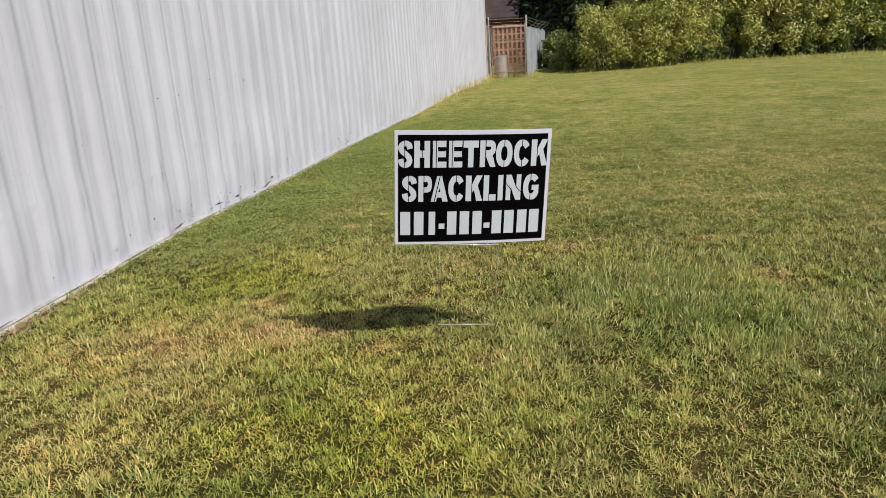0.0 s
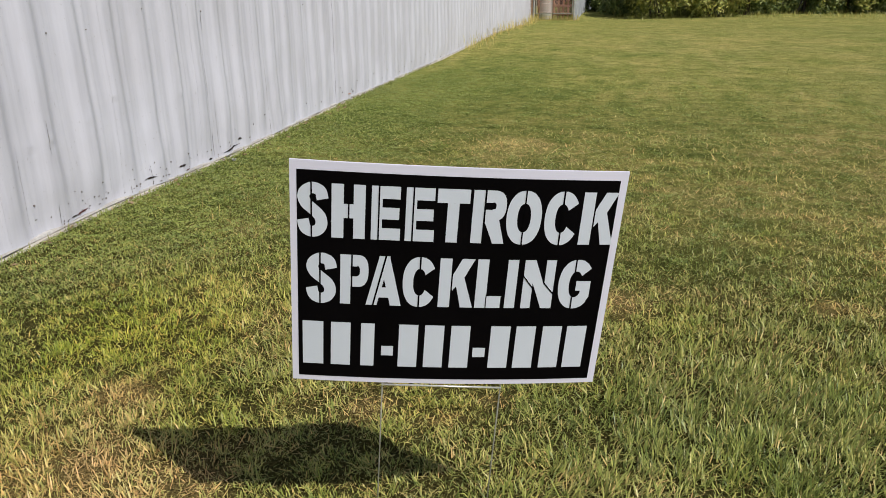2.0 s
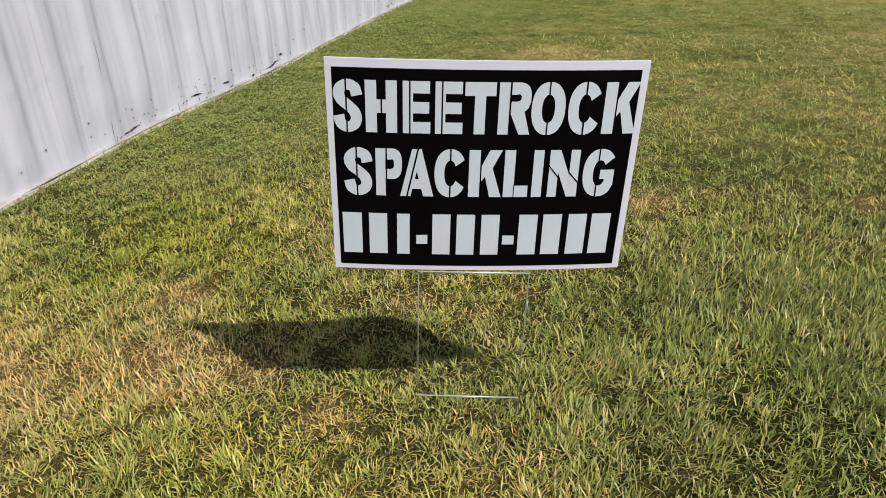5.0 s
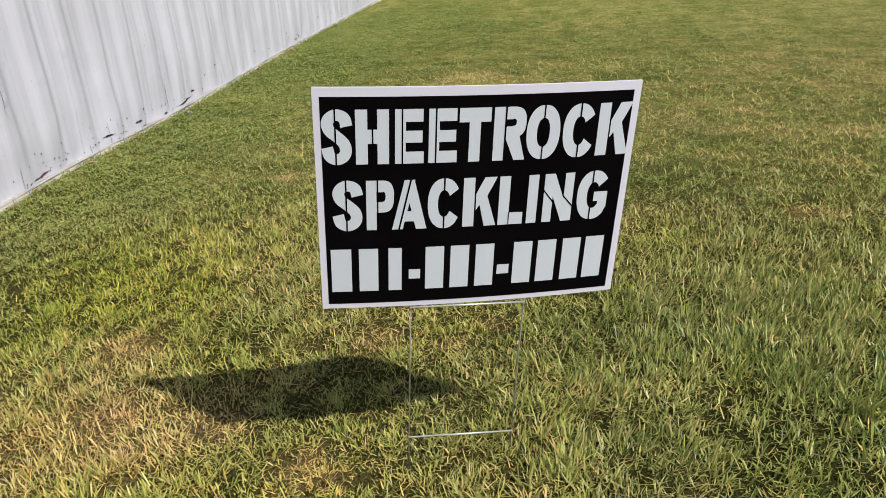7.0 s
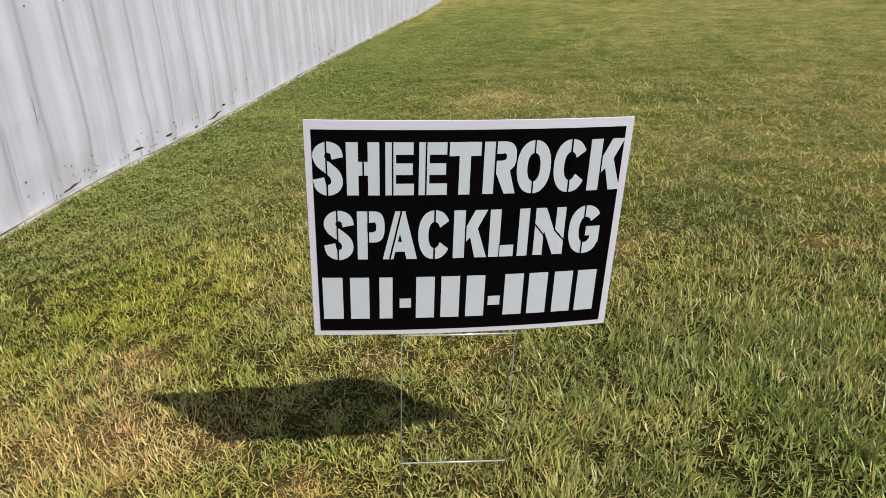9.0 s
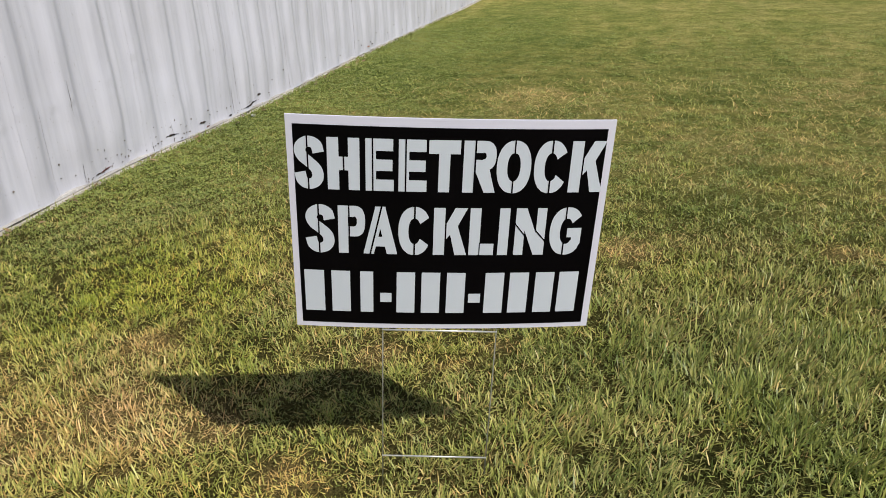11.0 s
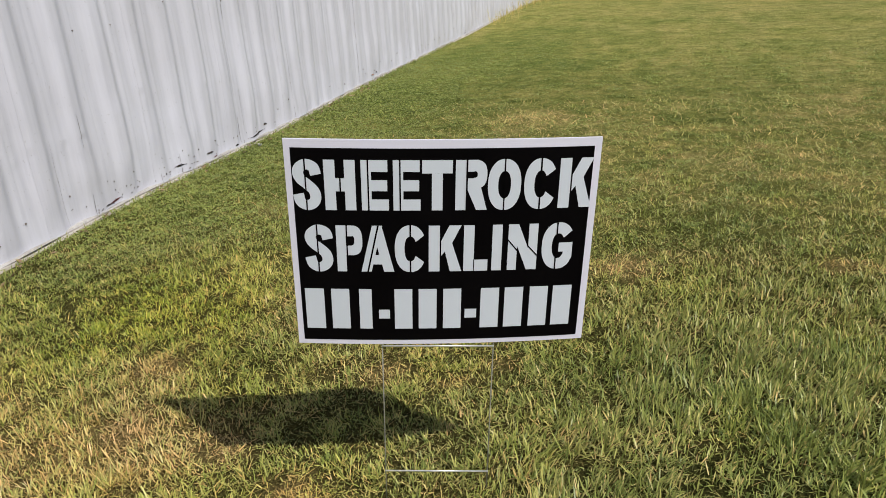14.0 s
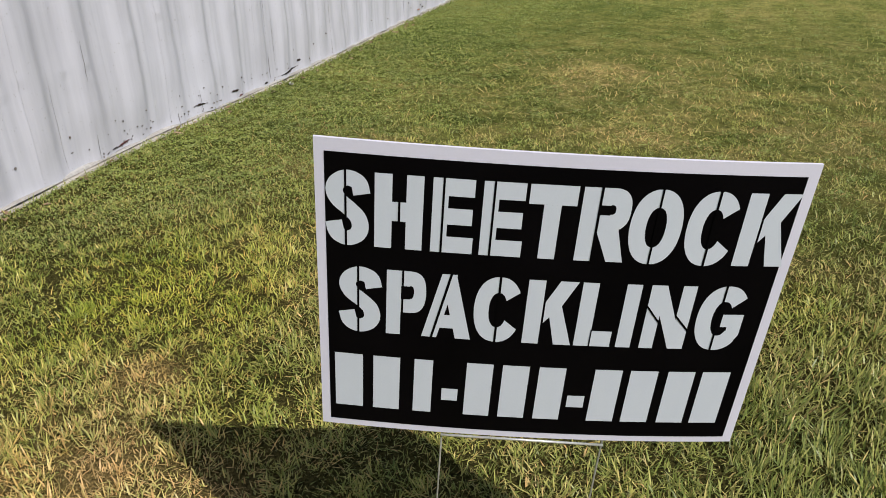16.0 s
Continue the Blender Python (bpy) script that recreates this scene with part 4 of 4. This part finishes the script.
def make_shed():
    y, g = 39.0, floor_z(-3, 39)
    shed = empty("shed", (-3.0, y, g), "low shed with brown roof in the shade of trees", "shed")
    bm = bmesh.new()
    add_box(bm, -3.0, 1.6, 0.0, 4.0, -0.2, 2.2)
    part("wall", bm, brown_mat, shed)
    bm = bmesh.new()
    prof = [(-0.4, 2.15), (2.0, 3.5), (4.4, 2.15), (4.4, 2.27), (2.0, 3.63), (-0.4, 2.27)]
    for x in (-3.3, 1.85):
        bm.faces.new([bm.verts.new((x, a, b)) for a, b in prof])
    fs = bm.faces[:]
    va, vb = list(fs[0].verts), list(fs[1].verts)
    for i in range(6):
        bm.faces.new((va[i], va[(i + 1) % 6], vb[(i + 1) % 6], vb[i]))
    bmesh.ops.recalc_face_normals(bm, faces=bm.faces)
    part("roof", bm, roof_mat, shed)


make_shed()


# ---- shrubs and trees ----
def leaf_cloud(name, blobs, count, size, mat, seed, shell=0.55, stretch=1.0, droop=0.0):
    """Many small bent leaves spread through uneven clumps."""
    r = np.random.default_rng(seed)
    weights = np.array([b[3] ** 2 for b in blobs])
    which = r.choice(len(blobs), count, p=weights / weights.sum())
    bl = np.array(blobs)[which]
    d = r.normal(0, 1, (count, 3))
    d /= np.linalg.norm(d, axis=1)[:, None]
    rad = bl[:, 3] * (shell + (1 - shell) * r.uniform(0, 1, count)) * (1 + 0.22 * np.sin(d[:, 0] * 5 + bl[:, 0] * 3) * np.cos(d[:, 2] * 6 + d[:, 1] * 4))
    p = bl[:, :3] + d * rad[:, None] * np.array([1.0, 1.0, stretch])
    keep = p[:, 2] > 0.02
    p = p[keep]
    n = len(p)
    face = d[keep] * 0.8 + np.array([0, 0, 0.5]) + r.normal(0, 0.42, (n, 3))
    a = np.cross(face, r.normal(0, 1, (n, 3)))
    a /= np.linalg.norm(a, axis=1)[:, None]
    a += np.array([0, 0, -droop])
    a /= np.linalg.norm(a, axis=1)[:, None]
    b = np.cross(a, face)
    b /= np.linalg.norm(b, axis=1)[:, None]
    s = size * r.uniform(0.55, 1.4, n)[:, None]
    v = np.stack([p - a * s, p + b * s * 0.37, p + a * s, p - b * s * 0.37], 1).reshape(-1, 3)
    f = np.arange(n * 4).reshape(-1, 4)
    me = bpy.data.meshes.new(name)
    me.from_pydata(v.tolist(), [], f.tolist())
    me.materials.append(mat)
    return me


def limbs(bm, top, spread, count, base_r, seed, lean=0.3):
    r = random.Random(seed)
    for _ in range(count):
        p = Vector((r.uniform(-0.15, 0.15) * spread, r.uniform(-0.15, 0.15) * spread, -0.1))
        d = Vector((r.uniform(-lean, lean), r.uniform(-lean, lean), 1.0))
        rad = base_r * r.uniform(0.6, 1.1)
        steps = 4
        for k in range(steps):
            q = p + d * (top / steps)
            add_rod(bm, p, q, rad, 6, rad * 0.72)
            p, rad = q, rad * 0.72
            d += Vector((r.uniform(-0.3, 0.3), r.uniform(-0.3, 0.3), 0))


def shrub(kind, seed, wide, tall, leaves, size, mat, label, category, stems, stem_r, skirt=True, fine=False):
    r = random.Random(seed)
    ob = empty(kind, (0, 0, 0), label, category)
    bm = bmesh.new()
    limbs(bm, tall * 0.75, wide, stems, stem_r, seed)
    part("trunk", bm, bark_mat, ob)
    blobs = []
    for _ in range(90 if fine else 32):
        z = r.uniform((0.16 if tall > 2 else 0.08) if skirt else 0.45, 0.92) * tall
        k = math.sqrt(max(0.08, 1 - (z / tall - 0.38) ** 2 / 0.50))
        if fine:
            k = 1 - 0.4 * (z / tall) ** 3
        a, q = r.uniform(0, 2 * math.pi), math.sqrt(r.random()) * 0.75 * wide * k
        blobs.append((q * math.cos(a), q * math.sin(a) * 0.8, z, (r.uniform(0.13, 0.27) if fine else r.uniform(0.18, 0.38)) * wide))
    part("crown", leaf_cloud("crown", blobs, leaves, size, mat, seed, 0.4 if fine else 0.55, 1.15 if fine else 1.0, 0.45 if fine else 0.0), None, ob)
    return ob


def at(x, y, turn=0.0):
    return pose(x, y, floor_z(x, y) - 0.03, 0, 0, turn)


LABEL_A = "tall sunlit yellow-green shrub at the edge of the lawn"
LABEL_B = "dull green overgrown shrub with bare stems below"
shrub_a = shrub("shrub", 1, 1.85, 4.3, 14000, 0.066, hedge_mat, LABEL_A, "shrub", 9, 0.035, True, True)
shrub_b = shrub("shrub", 2, 1.9, 4.2, 13000, 0.069, hedge_mat_dull, LABEL_B, "shrub", 10, 0.04, True, True)
shrub_c = shrub("shrub", 3, 1.75, 4.3, 13000, 0.067, hedge_mat, LABEL_A, "shrub", 8, 0.035, True, True)
for s in (shrub_a, shrub_b, shrub_c):
    tagged(s, group="shrubs along the lawn")
shrub_a.matrix_basis = at(4.1, 32.3)
shrub_b.matrix_basis = at(6.3, 33.0, 40)
shrub_c.matrix_basis = at(7.4, 32.8, 10)
for src, x, y, turn in ((shrub_a, 5.4, 31.9, 80), (shrub_b, 8.8, 33.3, 130), (shrub_a, 10.5, 33.4, 200), (shrub_c, 12.2, 33.6, 95), (shrub_b, 14.0, 33.7, 250),
                        (shrub_a, 15.8, 34.4, 300), (shrub_c, 17.8, 34.6, 170), (shrub_b, 20.0, 34.8, 20), (shrub_c, 4.2, 34.8, 220)):
    copy_thing(src, at(x, y, turn))
tree_a = shrub("tree", 11, 3.0, 8.5, 5000, 0.23, tree_mat, "tree behind the fence, leaves coloured dark as if in shade", "tree", 2, 0.16, False)
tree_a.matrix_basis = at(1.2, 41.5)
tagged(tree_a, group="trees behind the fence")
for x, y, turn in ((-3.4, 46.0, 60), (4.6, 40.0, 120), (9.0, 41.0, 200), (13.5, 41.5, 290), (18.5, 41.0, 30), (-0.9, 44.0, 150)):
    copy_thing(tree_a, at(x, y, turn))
# undergrowth added as a dark backing behind the gaps in the hedge
thicket = shrub("thicket", 17, 2.2, 4.8, 6000, 0.15, tree_mat, "undergrowth coloured dark for the shade behind hedge and fence", "shrub", 6, 0.03)
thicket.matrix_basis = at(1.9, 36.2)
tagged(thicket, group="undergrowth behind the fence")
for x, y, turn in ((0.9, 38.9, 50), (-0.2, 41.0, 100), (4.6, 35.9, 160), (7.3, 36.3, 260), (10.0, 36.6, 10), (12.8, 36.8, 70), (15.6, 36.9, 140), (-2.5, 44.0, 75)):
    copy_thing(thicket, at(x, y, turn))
shrub_d = shrub("shrub", 5, 1.8, 2.4, 11000, 0.062, hedge_mat, "rounded sunlit yellow-green shrub ending the row", "shrub", 8, 0.03, True, True)
shrub_d.matrix_basis = at(2.45, 31.3)
tagged(shrub_d, group="shrubs along the lawn")
copy_thing(shrub_d, at(4.3, 31.3, 140))
# these bushes put the dark of the hedge's foot into leaf colour
low_bush = shrub("bush", 29, 1.05, 1.45, 4600, 0.070, shaded_bush_mat, "low bush, leaves coloured dark for the shade under the hedge and by the fence", "shrub", 6, 0.016, True, True)
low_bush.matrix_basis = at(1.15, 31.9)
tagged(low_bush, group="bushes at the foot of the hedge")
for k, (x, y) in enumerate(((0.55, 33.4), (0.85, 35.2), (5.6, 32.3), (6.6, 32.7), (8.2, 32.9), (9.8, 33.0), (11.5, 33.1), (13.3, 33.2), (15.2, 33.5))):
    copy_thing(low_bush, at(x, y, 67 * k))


# ---- small things on the lawn ----
def make_weeds():
    """Low round-leaved weeds: a dense mat along the wall, loose patches farther out."""
    r = np.random.default_rng(41)
    n = 380000
    y = 3.6 + 10.4 * r.uniform(0, 1, n) ** 1.4
    x = -1.97 + r.uniform(0, 1, n) ** 1.25 * (2.4 + 0.62 * y)
    edge = -1.25 + 0.10 * (y - 4) + 0.22 * waves(x, y, 52, 0.7)
    mat_here = (1 - fade(-0.25, 0.35, x - edge)) * fade(3.8, 4.8, y) * (1 - fade(9.0, 13.5, y))
    loose = 0.75 * fade(0.22, 0.5, waves(x, y, 51, 0.42)) * fade(4.2, 4.8, y) * (1 - fade(9.0, 12.5, y))
    keep = r.uniform(0, 1, n) < np.maximum(0.9 * mat_here, loose) * (1 - 0.8 * heap(SPOTS, x, y))
    x, y = x[keep], y[keep]
    n = len(x)
    tall = 0.018 + 0.012 * waves(x, y, 53, 0.2)
    p = np.stack([x, y, ground_z(x, y) + 0.008 + np.clip(tall, 0.006, 0.04) * r.uniform(0.3, 1.15, n)], -1)
    face = np.array([0, 0, 1.0]) + r.normal(0, 0.45, (n, 3))
    a = np.cross(face, r.normal(0, 1, (n, 3)))
    a /= np.linalg.norm(a, axis=1)[:, None]
    b = np.cross(a, face)
    b /= np.linalg.norm(b, axis=1)[:, None]
    s = (r.uniform(0.0028, 0.0056, n) * (1 + 0.085 * (y - 3.6)))[:, None]
    v = np.stack([p - a * s, p - a * s * 0.2 + b * s * 0.8, p + a * s, p - a * s * 0.2 - b * s * 0.8], 1).reshape(-1, 3)
    me = bpy.data.meshes.new("weeds")
    me.from_pydata(v.tolist(), [], np.arange(n * 4).reshape(-1, 4).tolist())
    me.materials.append(weed_mat)
    tagged(new("weeds", me), "low round-leaved green weeds creeping along the wall", "weeds", kind="stuff")


make_weeds()


def make_litter():
    """Dead leaves blown against the foot of the wall."""
    r = np.random.default_rng(23)
    n = 200
    y = np.concatenate([r.normal(3.3, 0.45, n - 80), r.uniform(4.5, 9, 80)])
    x = -1.965 + np.abs(r.normal(0, 0.05, n))
    bm = bmesh.new()
    for px, py in zip(x, y):
        z = floor_z(px, py) + r.uniform(0.008, 0.03)
        m = Matrix.Translation((px, py, z)) @ Euler((r.uniform(-0.6, 0.6), r.uniform(-0.6, 0.6), r.uniform(0, 6.28))).to_matrix().to_4x4()
        k = r.uniform(0.008, 0.018)
        pts = [(-1.5, 0, 0), (-0.5, -0.6, 0.2), (0.6, -0.55, 0.25), (1.6, 0, 0.1), (0.6, 0.55, 0.25), (-0.5, 0.6, 0.2)]
        vs = [bm.verts.new(m @ (Vector(p) * k)) for p in pts]
        bm.faces.new((vs[0], vs[1], vs[2], vs[3]))
        bm.faces.new((vs[0], vs[3], vs[4], vs[5]))
    tagged(part("leaf_litter", bm, tan_leaf_mat), "dry brown leaves gathered along the wall", "leaves", kind="stuff")


make_litter()


def make_pebble(x, y, size):
    bm = bmesh.new()
    bmesh.ops.create_icosphere(bm, subdivisions=2, radius=size)
    for v in bm.verts:
        v.co *= 1 + 0.25 * noise.noise(v.co * 60)
        v.co.z *= 0.6
    ob = part("pebble", bm, trim_mat, smooth=True)
    ob.location = (x, y, floor_z(x, y) + size * 0.45)
    tagged(ob, "small white paint chip lying in the grass", "debris")


make_pebble(-1.93, 6.5, 0.018)
